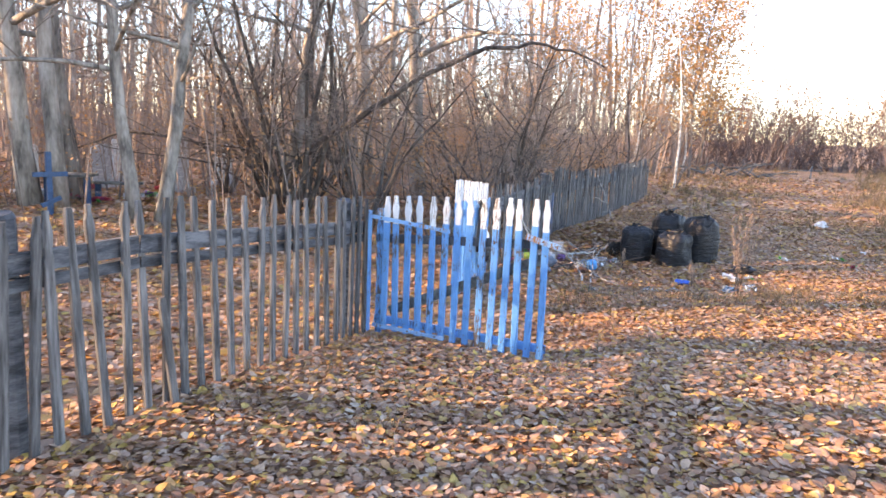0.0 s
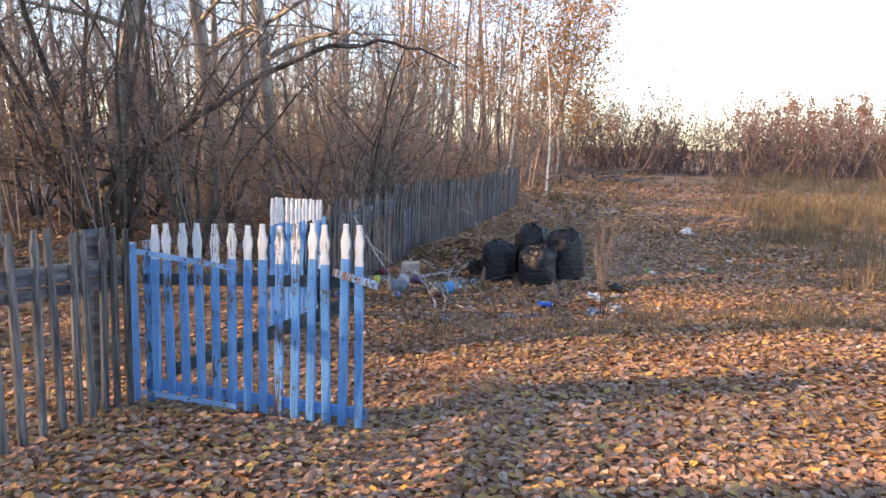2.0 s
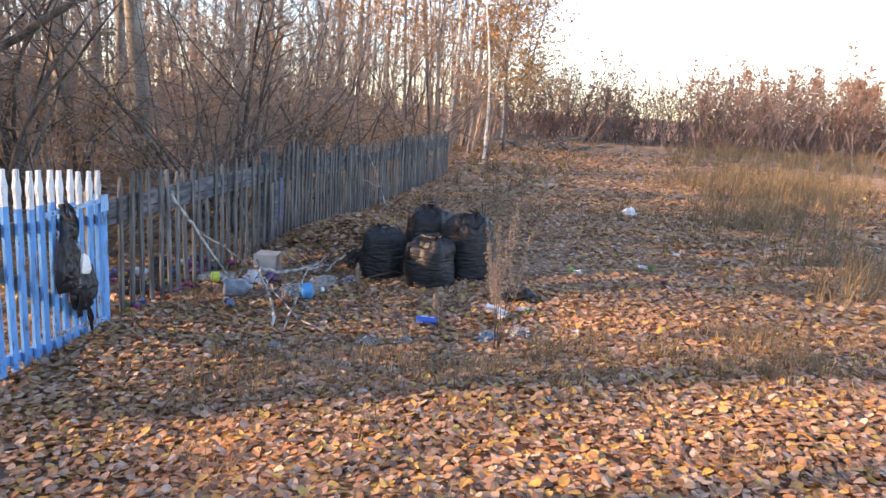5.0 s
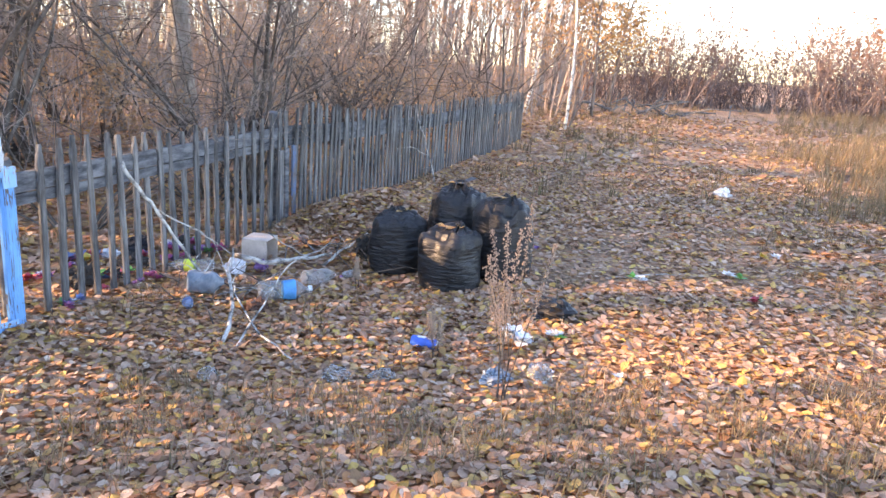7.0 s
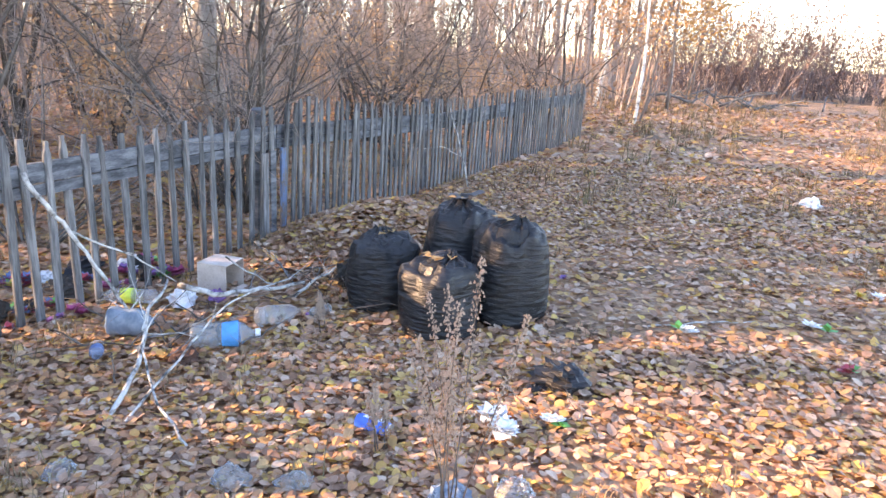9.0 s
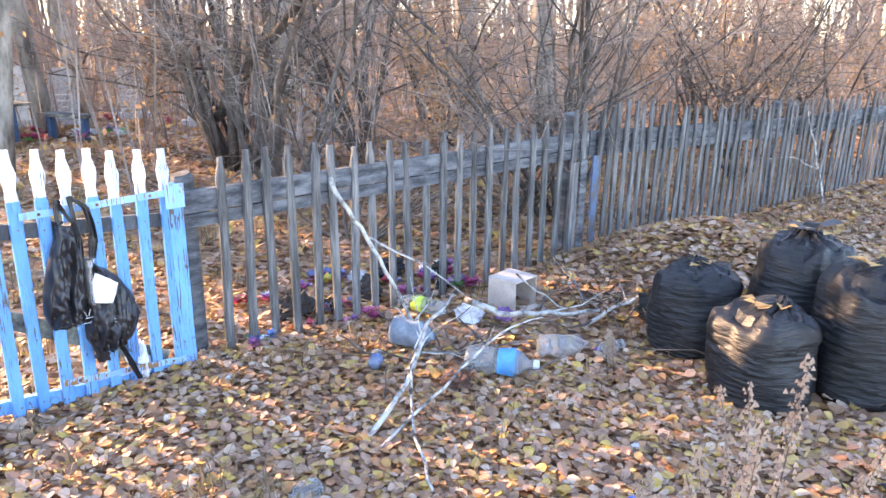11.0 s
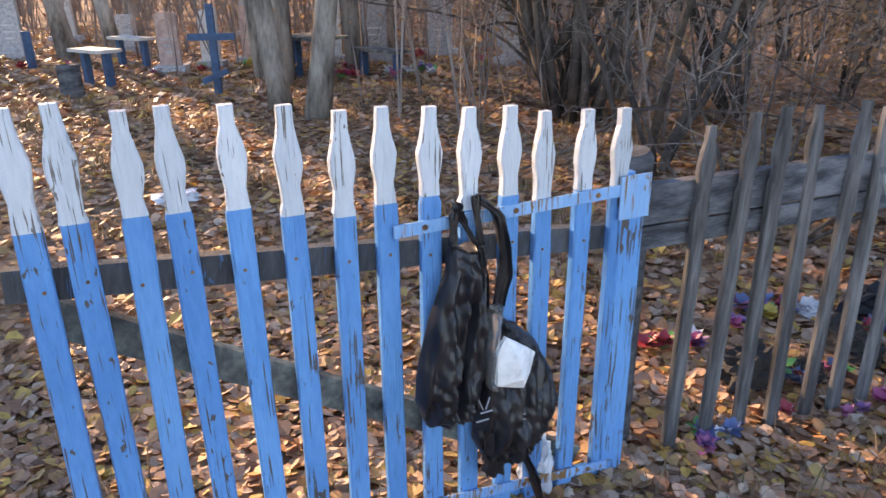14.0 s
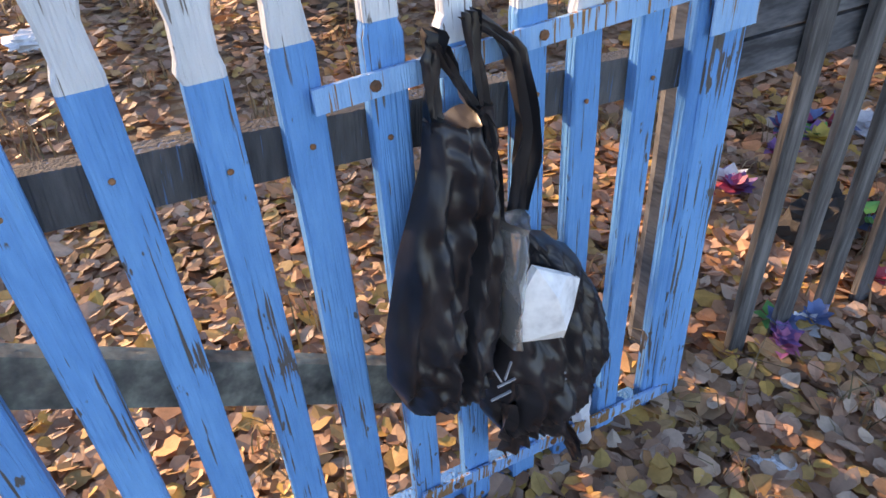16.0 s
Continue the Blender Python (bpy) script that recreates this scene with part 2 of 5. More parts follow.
# ---- mesh tools ----
class Mesh:
    """Collects corners and faces for one mesh."""

    def __init__(self):
        self.v, self.f, self.m = [], [], []

    def add(self, verts, faces, slot=0):
        n = len(self.v)
        self.v.extend(tuple(p) for p in verts)
        self.f.extend(tuple(i + n for i in f) for f in faces)
        self.m.extend([slot] * len(faces))
        return self

    def box(self, size, m=Matrix(), slot=0, chamfer=0.0):
        x, y, z = (s / 2 for s in size)
        c = min(chamfer, x * 0.6, y * 0.6)
        if c:
            ring = [(x - c, -y), (x, -y + c), (x, y - c), (x - c, y), (-x + c, y), (-x, y - c), (-x, -y + c), (-x + c, -y)]
        else:
            ring = [(x, -y), (x, y), (-x, y), (-x, -y)]
        k = len(ring)
        vs = [m @ Vector((a, b, -z)) for a, b in ring] + [m @ Vector((a, b, z)) for a, b in ring]
        fs = [(i, (i + 1) % k, k + (i + 1) % k, k + i) for i in range(k)] + [tuple(range(k))[::-1], tuple(range(k, 2 * k))]
        return self.add(vs, fs, slot)

    def tube(self, pts, radii, sides=5, slot=0, cap=True):
        vs, fs = [], []
        u = None
        n = len(pts)
        for i, p in enumerate(pts):
            d = Vector(pts[min(i + 1, n - 1)]) - Vector(pts[max(i - 1, 0)])
            d = d.normalized() if d.length > 1e-9 else Vector((0, 0, 1))
            if u is None:
                u = d.orthogonal().normalized()
            u = u - d * u.dot(d)
            u = u.normalized() if u.length > 1e-6 else d.orthogonal().normalized()
            w = d.cross(u)
            for k in range(sides):
                a = 2 * math.pi * k / sides
                vs.append(Vector(p) + (u * math.cos(a) + w * math.sin(a)) * radii[i])
        for i in range(n - 1):
            for k in range(sides):
                a, b = i * sides + k, i * sides + (k + 1) % sides
                fs.append((a, b, b + sides, a + sides))
        if cap:
            fs += [tuple(range(sides))[::-1], tuple(range((n - 1) * sides, n * sides))]
        return self.add(vs, fs, slot)

    def lathe(self, prof, sides=16, m=Matrix(), slot=0, wob=None):
        vs, fs = [], []
        for r, z in prof:
            for k in range(sides):
                a = 2 * math.pi * k / sides
                p = Vector((r * math.cos(a), r * math.sin(a), z))
                vs.append(m @ (wob(p) if wob else p))
        for i in range(len(prof) - 1):
            for k in range(sides):
                a, b = i * sides + k, i * sides + (k + 1) % sides
                fs.append((a, b, b + sides, a + sides))
        fs += [tuple(range(sides))[::-1], tuple(range((len(prof) - 1) * sides, len(prof) * sides))]
        return self.add(vs, fs, slot)

    def make(self, name, mats, smooth=False):
        me = bpy.data.meshes.new(name)
        me.from_pydata(self.v, [], self.f)
        for mt in mats if isinstance(mats, (list, tuple)) else [mats]:
            me.materials.append(mt)
        if any(self.m):
            me.polygons.foreach_set("material_index", self.m)
        if smooth:
            me.polygons.foreach_set("use_smooth", [True] * len(self.f))
        me.update()
        return me


def thing(name, at, label, category, group="", kind="", turn=0.0):
    ob = new(name)
    ob.empty_display_size = 0.1
    ob.matrix_world = pose(*at, 0, 0, turn)
    return tagged(ob, label, category, group, kind)


def part(name, mesh, mats, parent, label="", m=None, smooth=False):
    """A mesh under a thing, in the thing's own frame."""
    me = mesh.make(name, mats, smooth) if isinstance(mesh, Mesh) else mesh
    ob = new(name, me)
    ob.parent = parent
    if m is not None:
        ob.matrix_basis = m
    if label:
        ob["label"] = label
    return ob


def single(name, mesh, mats, at, label, category, group="", kind="", turn=0.0, smooth=False):
    me = mesh.make(name, mats, smooth) if isinstance(mesh, Mesh) else mesh
    ob = new(name, me)
    ob.matrix_world = pose(*at, 0, 0, turn)
    return tagged(ob, label, category, group, kind)


def sstep(a, b, x):
    t = min(1.0, max(0.0, (x - a) / (b - a)))
    return t * t * (3 - 2 * t)


def fence_x(y):
    """x of the line of fence and gate at y."""
    if y < 5.6:
        return -1.08 + (y - 5.6) * 0.31
    if y < 8.5:
        return -1.08 + (y - 5.6) * 0.262
    return -0.32 + (y - 8.5) * 0.29 + 0.0035 * (y - 8.5) ** 2


def gz(x, y):
    """Height of the ground."""
    z = -0.27 + 0.20 * sstep(0.9, 4.4, x) + 0.21 * sstep(6.4, 3.6, y) * (1 - 0.6 * sstep(0.9, 4.4, x))
    z += 0.36 * math.exp(-((x - 1.45) / 0.75) ** 2 - ((y - 11.5) / 0.8) ** 2)
    side = fence_x(min(y, 22.0)) - x
    z += 0.27 * sstep(0.5, 6.0, side)
    z -= 0.10 * sstep(12, 24, y) * (1 - sstep(0.5, 6, side))
    z += 0.085 * sstep(0.5, 1.2, x) * sstep(8.0, 6.8, y)
    z -= 0.055 * math.exp(-((x - 0.35) / 0.45) ** 2 - ((y - 5.4) / 0.8) ** 2)
    z += 0.02 * math.sin(1.7 * x + 0.6 * y) * math.sin(1.3 * y - 0.4 * x)
    return z


# ---- ground ----
def ground_sheet():
    xs = [-600, -300, -150, -80, -50, -35, -25, -18, -14, -11] + list(np.arange(-9, 9.01, 0.2)) + [11, 14, 18, 25, 35, 50, 80, 150, 300, 600]
    ys = [-600, -200, -60, -20, -8, -4] + list(np.arange(-2, 18.01, 0.2)) + [19, 20, 22, 24, 27, 30, 35, 40, 48, 60, 80, 120, 250, 600, 1200]
    mb = Mesh()
    vs = [(x, y, gz(x, y)) for y in ys for x in xs]
    n = len(xs)
    mb.add(vs, [(j * n + i, j * n + i + 1, (j + 1) * n + i + 1, (j + 1) * n + i) for j in range(len(ys) - 1) for i in range(n - 1)])
    return single("ground", mb, SOIL, (0, 0, 0), "brown earth under fallen leaves and dry grass", "ground", kind="structure", smooth=True)


ground_sheet()


def scatter_leaves(name, label, seed, count, area, size, keep=None, mat=None, fine=False):
    """Many fallen leaves, each a folded six-cornered blade, lying at all angles on the ground."""
    rng = np.random.default_rng(seed)
    x0, x1, y0, y1 = area
    xy = np.column_stack((rng.uniform(x0, x1, count), rng.uniform(y0, y1, count)))
    if keep:
        k = np.array([keep(a, b) for a, b in xy])
        xy = xy[rng.uniform(0, 1, len(xy)) < k]
    n = len(xy)
    z = np.array([gz(a, b) for a, b in xy]) + rng.uniform(0.004, 0.03, n)
    s = rng.uniform(size[0], size[1], n)
    yaw, tip, curl = rng.uniform(0, 6.283, n), rng.normal(0, 0.24, n), rng.uniform(-0.2, 0.3, n)
    half = [(-0.37, 0.28), (-0.08, 0.43), (0.30, 0.27)] if fine else [(-0.33, 0.36), (0.08, 0.44)]
    shape = np.array([(-0.46, 0)] + half + [(0.60, 0)] + [(a, -b) for a, b in half[::-1]])
    k = len(shape)
    P = np.zeros((n, k, 3))
    lx, ly = shape[:, 0][None] * s[:, None], shape[:, 1][None] * s[:, None]
    lz = np.abs(ly) * curl[:, None] * 1.6 + lx * np.sin(tip)[:, None] + ly * rng.normal(0, 0.2, n)[:, None]
    c, sn = np.cos(yaw)[:, None], np.sin(yaw)[:, None]
    P[:, :, 0] = xy[:, 0][:, None] + c * lx - sn * ly
    P[:, :, 1] = xy[:, 1][:, None] + sn * lx + c * ly
    P[:, :, 2] = z[:, None] + lz - lz.min(axis=1)[:, None] * 0.8
    base = np.arange(n)[:, None] * k
    mid = k // 2
    quads = np.concatenate((base + np.array([0] + list(range(mid, 0, -1))), base + np.array([0] + list(range(k - 1, mid - 1, -1)))))
    me = bpy.data.meshes.new(name)
    me.from_pydata(P.reshape(-1, 3).tolist(), [], quads.tolist())
    me.materials.append(mat or LEAVES)
    ob = new(name, me)
    return tagged(ob, label, "leaves", kind="stuff")


def near_keep(x, y):
    k = 0.55 + 0.45 * math.sin(2.1 * x + 1.1 * y) * math.sin(1.7 * y - 0.9 * x)
    if x > 2.8 and 6.5 < y < 11.5:
        return 0.25 + 0.35 * k
    return 0.55 + 0.45 * k


scatter_leaves("leaf_litter", "brown, ochre and orange fallen leaves lying thick on the ground", 11, 150000, (-2.1, 5.2, 2.0, 9.5), (0.026, 0.056), near_keep, fine=True)
scatter_leaves("leaf_litter", "fallen leaves in brown and ochre along the fence", 12, 76000, (-1.0, 7.5, 9.0, 17.0), (0.030, 0.062), near_keep)
scatter_leaves("leaf_litter", "sunlit fallen leaves between the graves", 13, 44000, (-10.0, -0.2, 2.0, 13.0), (0.04, 0.075), lambda x, y: 1.0 if x < fence_x(y) + 0.2 else 0.0)
scatter_leaves("leaf_litter", "scattered fallen leaves on the far track", 14, 12000, (1.0, 16.0, 16.0, 34.0), (0.08, 0.14))
scatter_leaves("leaf_litter", "scattered fallen leaves on the open track", 16, 16000, (5.0, 11.5, 3.5, 16.5), (0.05, 0.09))
scatter_leaves("leaf_litter", "fallen leaves deeper among the graves", 17, 22000, (-20.0, -6.0, 4.0, 22.0), (0.08, 0.13))
scatter_leaves("leaf_litter", "fallen leaves in the wood behind the long fence", 18, 16000, (-8.0, 5.0, 12.5, 26.0), (0.06, 0.11), lambda x, y: 1.0 if x < fence_x(min(y, 22.0)) - 0.1 else 0.0)
scatter_leaves("leaf_litter", "deep heap of fallen leaves against the fence", 15, 6000, (0.5, 2.6, 10.4, 12.6), (0.035, 0.07))


def grass(name, label, seed, count, area, height, keep, lean=0.35, width=0.004):
    rng = np.random.default_rng(seed)
    x0, x1, y0, y1 = area
    tufts = np.column_stack((rng.uniform(x0, x1, count // 14), rng.uniform(y0, y1, count // 14)))
    tufts = tufts[[rng.uniform() < keep(a, b) for a, b in tufts]]
    tuft = np.repeat(np.arange(len(tufts)), 14)
    xy = tufts[tuft] + rng.normal(0, 0.05, (len(tuft), 2))
    n = len(xy)
    z = np.array([gz(a, b) for a, b in xy])
    h = rng.uniform(height[0], height[1], n) * np.repeat(rng.uniform(0.5, 1.2, len(tufts)), 14)
    a = rng.uniform(0, 6.283, n)
    d = np.column_stack((np.cos(a), np.sin(a)))
    side = np.column_stack((-d[:, 1], d[:, 0])) * width
    le = np.abs(rng.normal(lean, 0.25, n))
    P = np.zeros((n, 5, 3))
    P[:, 0, :2], P[:, 1, :2] = xy - side, xy + side
    mid = xy + d * (h * le * 0.3)[:, None]
    P[:, 2, :2], P[:, 3, :2] = mid + side * 0.8, mid - side * 0.8
    P[:, 4, :2] = xy + d * (h * le * 1.1)[:, None]
    P[:, 0, 2] = P[:, 1, 2] = z - 0.005
    P[:, 2, 2] = P[:, 3, 2] = z + h * 0.55
    P[:, 4, 2] = z + h * (1.0 - 0.3 * np.minimum(le, 1.5))
    base = np.arange(n)[:, None] * 5
    faces = (base + np.array([0, 1, 2, 3])).tolist() + (base + np.array([3, 2, 4])).tolist()
    me = bpy.data.meshes.new(name)
    me.from_pydata(P.reshape(-1, 3).tolist(), [], faces)
    me.materials.append(DRY_GRASS)
    return tagged(new(name, me), label, "grass", kind="stuff")


def near_grass(x, y):
    k = 0.10
    k += 0.65 * math.exp(-((y - 6.65 - 0.12 * x) / 0.62) ** 2) * sstep(0.1, 0.8, x)
    k += 0.6 * math.exp(-((x - fence_x(y) - 0.15) / 0.25) ** 2)
    if 6.9 < y < 8.9:
        k += 0.7 * math.exp(-((x + 0.30 + 0.187 * (8.4 - y)) / 0.2) ** 2)
    k += 0.5 * sstep(4.5, 6.5, x) + 0.4 * sstep(12.5, 14.5, y)
    return k


grass("dry_grass", "tufts of dry straw-coloured grass among the leaves", 21, 40000, (-1.8, 8.0, 2.5, 15.0), (0.05, 0.19), near_grass, 0.75, 0.0026)
tuft_rng = random.Random(5)
tuft_spots = [(tuft_rng.uniform(0.5, 4.3), tuft_rng.uniform(7.0, 7.85), tuft_rng.uniform(0.08, 0.26)) for _ in range(34)]


def tufted(x, y):
    return max(math.exp(-((x - a) ** 2 + (y - b) ** 2) / (r * r)) for a, b, r in tuft_spots)


grass("dry_grass", "thin straw-coloured grass tufts among fallen leaves", 25, 11000, (0.3, 4.5, 6.7, 8.0), (0.04, 0.18), tufted, 0.75, 0.0026)


def track_side(x, y):
    """Metres to the right of the middle of the far track."""
    return x - (4.2 + 0.42 * (y - 12))


def field_grass(x, y):
    if x < fence_x(min(y, 22)) + 0.3:
        return 0.0
    d = track_side(x, y)
    clump = 0.5 + 0.5 * math.sin(0.9 * x + 0.7 * math.sin(0.8 * y)) * math.sin(0.75 * y + 1.3)
    if abs(d) < 1.5:
        return 0.06
    return 0.25 + 0.5 * clump if d < 0 else 0.2 + 0.8 * clump


grass("dry_grass", "low dry brown grass across the far field", 22, 42000, (2.5, 26.0, 13.0, 43.0), (0.10, 0.34), field_grass, 0.45, 0.007)
grass("dry_grass", "tall pale straw-coloured grass beside the track", 26, 46000, (7.0, 34.0, 11.0, 44.0), (0.35, 0.85), lambda x, y: (field_grass(x, y) - 0.2) * (0.4 + 0.6 * sstep(16, 24, y)) if track_side(x, y) > 1.6 else 0.0, 0.5, 0.006)
grass("dry_grass", "thin dry grass between the graves", 23, 9000, (-9.0, -0.8, 3.0, 12.0), (0.08, 0.25), lambda x, y: 0.5 if x < fence_x(y) - 0.1 else 0.0)


TALL_CLUMPS = [(5.9, 9.1, 0.45), (6.6, 10.0, 0.5), (7.6, 13.0, 0.8), (8.7, 15.0, 1.0), (10.5, 17.5, 1.4), (12.5, 20.5, 1.8), (9.6, 19.5, 0.9)]


def clumped(x, y):
    return max(math.exp(-((x - a) ** 2 + (y - b) ** 2) / (r * r)) for a, b, r in TALL_CLUMPS)


grass("dry_grass", "clumps of tall pale dry grass at the edge of the track", 27, 52000, (5.0, 15.5, 8.3, 23.5), (0.22, 0.62), clumped, 0.55, 0.004)


# ---- fences ----
def picket_mesh(height, width, thick, cut=None, carve=True, seed=0):
    """A flat picket standing on z = 0, its top turned to a neck, a belly and a narrow tip."""
    r = random.Random(seed)
    w = width / 2
    jit = lambda: r.uniform(-0.0018, 0.0018)
    h = height
    if carve:
        prof = [(0, w), (h - 0.36, w), (h - 0.215, w * 1.0), (h - 0.20, w * 0.84), (h - 0.165, w * 0.80), (h - 0.125, w * 1.06), (h - 0.10, w * 1.10), (h - 0.07, w * 0.86), (h - 0.04, w * 0.62), (h, w * 0.55)]
    else:
        prof = [(0, w), (h * 0.5, w), (h - 0.03, w * 0.9), (h, w * 0.7)]
    if cut is not None:
        prof = sorted(prof + [(h - cut, w * 0.93)])
    mb = Mesh()
    t = thick / 2
    c = 0.004
    vs = []
    for z, a in prof:
        a1, a2 = a + jit(), a + jit()
        vs += [(a1 - c, -t, z), (a1, -t + c, z), (a1, t, z), (-a2, t, z), (-a2, -t + c, z), (-a2 + c, -t, z)]
    for i in range(len(prof) - 1):
        slot = 1 if cut is not None and prof[i][0] >= h - cut - 1e-6 else 0
        base = i * 6
        fs = [(base + k, base + (k + 1) % 6, base + 6 + (k + 1) % 6, base + 6 + k) for k in range(6)]
        mb.f += fs
        mb.m += [slot] * 6
    mb.v = vs
    top = (len(prof) - 1) * 6
    mb.f += [tuple(range(6))[::-1], tuple(range(top, top + 6))]
    mb.m += [0, 1 if cut is not None else 0]
    return mb


def build_fence(label, y0, y1, steps, height, seed, rails, post_ys):
    """Pickets outside, rails and posts behind them; every board is a part."""
    rng = random.Random(seed)
    ym = (y0 + y1) / 2
    base = Vector((fence_x(ym), ym, gz(fence_x(ym), ym)))
    fence = thing("picket_fence", base, label, "fence")
    shapes = [picket_mesh(height, 0.046, 0.02, carve=k % 4 != 3, seed=seed + k).make("picket", GREY_WOOD) for k in range(6)]
    y = y0
    while y < y1:
        x = fence_x(y)
        z = gz(x, y) - 0.03 + rng.uniform(-0.025, 0.02)
        ang = math.degrees(math.atan2(1, (fence_x(y + 0.1) - fence_x(y - 0.1)) / 0.2))
        m = Matrix.Translation(-base) @ pose(x, y, z, 0, 0, ang) @ pose(0, 0, 0, rng.gauss(0, 0.9), rng.gauss(0, 1.1), 0)
        part("picket", shapes[rng.randrange(6)], None, fence, m=m)
        y += (steps[0] if y < steps[1] else steps[2]) * rng.uniform(0.92, 1.08)
    for dz, hgt in rails:
        yy = y0 - 0.17
        while yy < y1:
            ye = min(yy + 2.9, y1 + 0.03)
            a = Vector((fence_x(yy) - 0.035, yy, gz(fence_x(yy), yy) + dz))
            b = Vector((fence_x(ye) - 0.035, ye, gz(fence_x(ye), ye) + dz))
            d = b - a
            yaw = math.degrees(math.atan2(d.y, d.x))
            up = math.degrees(math.asin(d.z / d.length))
            mb = Mesh().box((d.length, 0.035, hgt), Matrix(), 0)
            part("rail", mb, DARK_WOOD, fence, "dark weathered rail", m=Matrix.Translation((a + b) / 2 - base) @ pose(0, 0, 0, 0, -up, yaw))
            yy = ye + 0.01
    for py in post_ys:
        x = fence_x(py) - 0.12
        tall = height - (0.13 if py == post_ys[0] else 0.04)
        mb = Mesh().tube([(0, 0, -0.2), (0.004, 0, 0.5), (0, 0.004, tall - 0.02), (0, 0, tall)], [0.06, 0.057, 0.055, 0.045], 9)
        part("post", mb, DARK_WOOD, fence, "round dark post", m=Matrix.Translation(Vector((x, py, gz(x, py))) - base), smooth=False)
    return fence


build_fence("weathered grey wooden picket fence with carved tops and dark rails", 0.6, 5.5, (0.125, 4.9, 0.10), 1.13, 31, ((0.885, 0.09), (0.795, 0.055)), (0.7, 2.75, 5.35))
build_fence("long weathered grey picket fence with carved tops beside the track", 8.60, 20.0, (0.128, 11.3, 0.104), 1.09, 32, ((0.83, 0.11), (0.735, 0.065)), (8.5, 11.25, 14.1, 17.0, 19.9))


# ---- gate ----
RUST = material("rust", [(0.10, 0.05, 0.03), (0.22, 0.10, 0.05), (0.32, 0.17, 0.08)], scale=30, rough=0.8, bump=0.4)
NAIL = Mesh().lathe([(0.0035, 0.0), (0.004, 0.002), (0.002, 0.003)], 7).make("nail", RUST)


def gate_leaf(label, hinge, tip_at, z0, z1, seed, mirror, first=0.085, high=(1.18, 1.18), places=None):
    """A leaf of fourteen painted pickets on two rails and a slanting brace; x runs from the hinge."""
    d = Vector((tip_at[0] - hinge[0], tip_at[1] - hinge[1]))
    width = d.length
    yaw = math.degrees(math.atan2(d.y, d.x))
    rng = random.Random(seed)
    leaf = thing("gate_leaf", (hinge[0], hinge[1], z0), label, "gate", "gate leaves", turn=yaw)
    front = -1 if mirror else 1
    sag = (z1 - z0) / width
    n = 14
    for i in range(n):
        x = places[i] if places else first + (width - 0.042 - first) * i / (n - 1)
        h = high[0] + (high[1] - high[0]) * x / width + rng.uniform(-0.008, 0.008)
        shape = picket_mesh(h, 0.050, 0.022, cut=rng.uniform(0.195, 0.235), seed=seed + i)
        m = pose(x, front * 0.012, sag * x, rng.gauss(0, 0.4), rng.gauss(0, 0.5), 180 if front > 0 else 0)
        pk = part("picket", shape, [BLUE_PAINT, WHITE_PAINT], leaf, m=m)
        for nz in (0.07, h - 0.33):
            part("nail", NAIL, None, pk, "rusty nail head", m=pose(rng.uniform(-0.008, 0.008), -0.0125, nz + rng.uniform(-0.012, 0.012), 90, 0, 0))
    for below, hh, mt, lab in ((0.335, 0.065, RAIL_WOOD, "dark rail with lichen and blue paint traces"), (None, 0.06, BLUE_PAINT, "blue lower rail")):
        za, zb = (high[0] - below, high[1] - below) if below else (0.075, 0.075)
        zb += sag * width
        part("rail", Mesh().box((width, 0.03, hh)), mt, leaf, lab, m=pose(width / 2, -front * 0.016, (za + zb) / 2, 0, -math.degrees(math.atan((zb - za) / width)), 0))
    a, b = Vector((0.12, -front * 0.045, 0.14)), Vector((width - 0.06, -front * 0.045, 0.76 + sag * width))
    dd = b - a
    part("brace", Mesh().box((dd.length, 0.028, 0.075)), MOSSY_WOOD, leaf, "mossy slanting brace", m=Matrix.Translation((a + b) / 2) @ pose(0, 0, 0, 0, -math.degrees(math.atan2(dd.z, dd.x)), 0))
    part("stile", Mesh().box((0.05, 0.03, 1.0)), BLUE_PAINT, leaf, "blue hinge stile", m=pose(0.035, -front * 0.016, high[0] / 2 - 0.07, 0, 0, 0))
    return leaf, yaw, width


g1, _, _ = gate_leaf("blue picket gate leaf with white tips standing open", (-1.06, 5.50), (0.305, 5.22), -0.13, -0.21, 41, True, high=(1.06, 1.205))
g2, _, g2w = gate_leaf("blue picket gate leaf with flaking white tips, nearly shut", (-0.335, 8.40), (-0.60, 6.98), -0.33, -0.20, 42, False, places=(0.075, 0.19, 0.297, 0.394, 0.50, 0.601, 0.703, 0.801, 0.905, 1.003, 1.114, 1.208, 1.30, 1.385))


def strap(parent, s0, z0, s1, z1, y, h=0.030, label="pale blue iron strap with rust spots"):
    """A flat iron strap with bolt heads, along the leaf."""
    a, b = Vector((s0, y, z0)), Vector((s1, y, z1))
    d = b - a
    m = Matrix.Translation((a + b) / 2) @ pose(0, 0, 0, 0, -math.degrees(math.atan2(d.z, d.x)), 0)
    band = part("strap", Mesh().box((d.length, 0.006, h), Matrix(), 0), PALE_BLUE, parent, label, m=m)
    side = 1 if y > 0 else -1
    for k in range(3):
        x = -d.length * 0.38 + d.length * 0.38 * k
        part("bolt", Mesh().lathe([(0.007, 0), (0.007, 0.003), (0.004, 0.005)], 8), RUST, band, "rusty bolt head", m=pose(x, side * 0.003, 0, -90 * side, 0, 0))


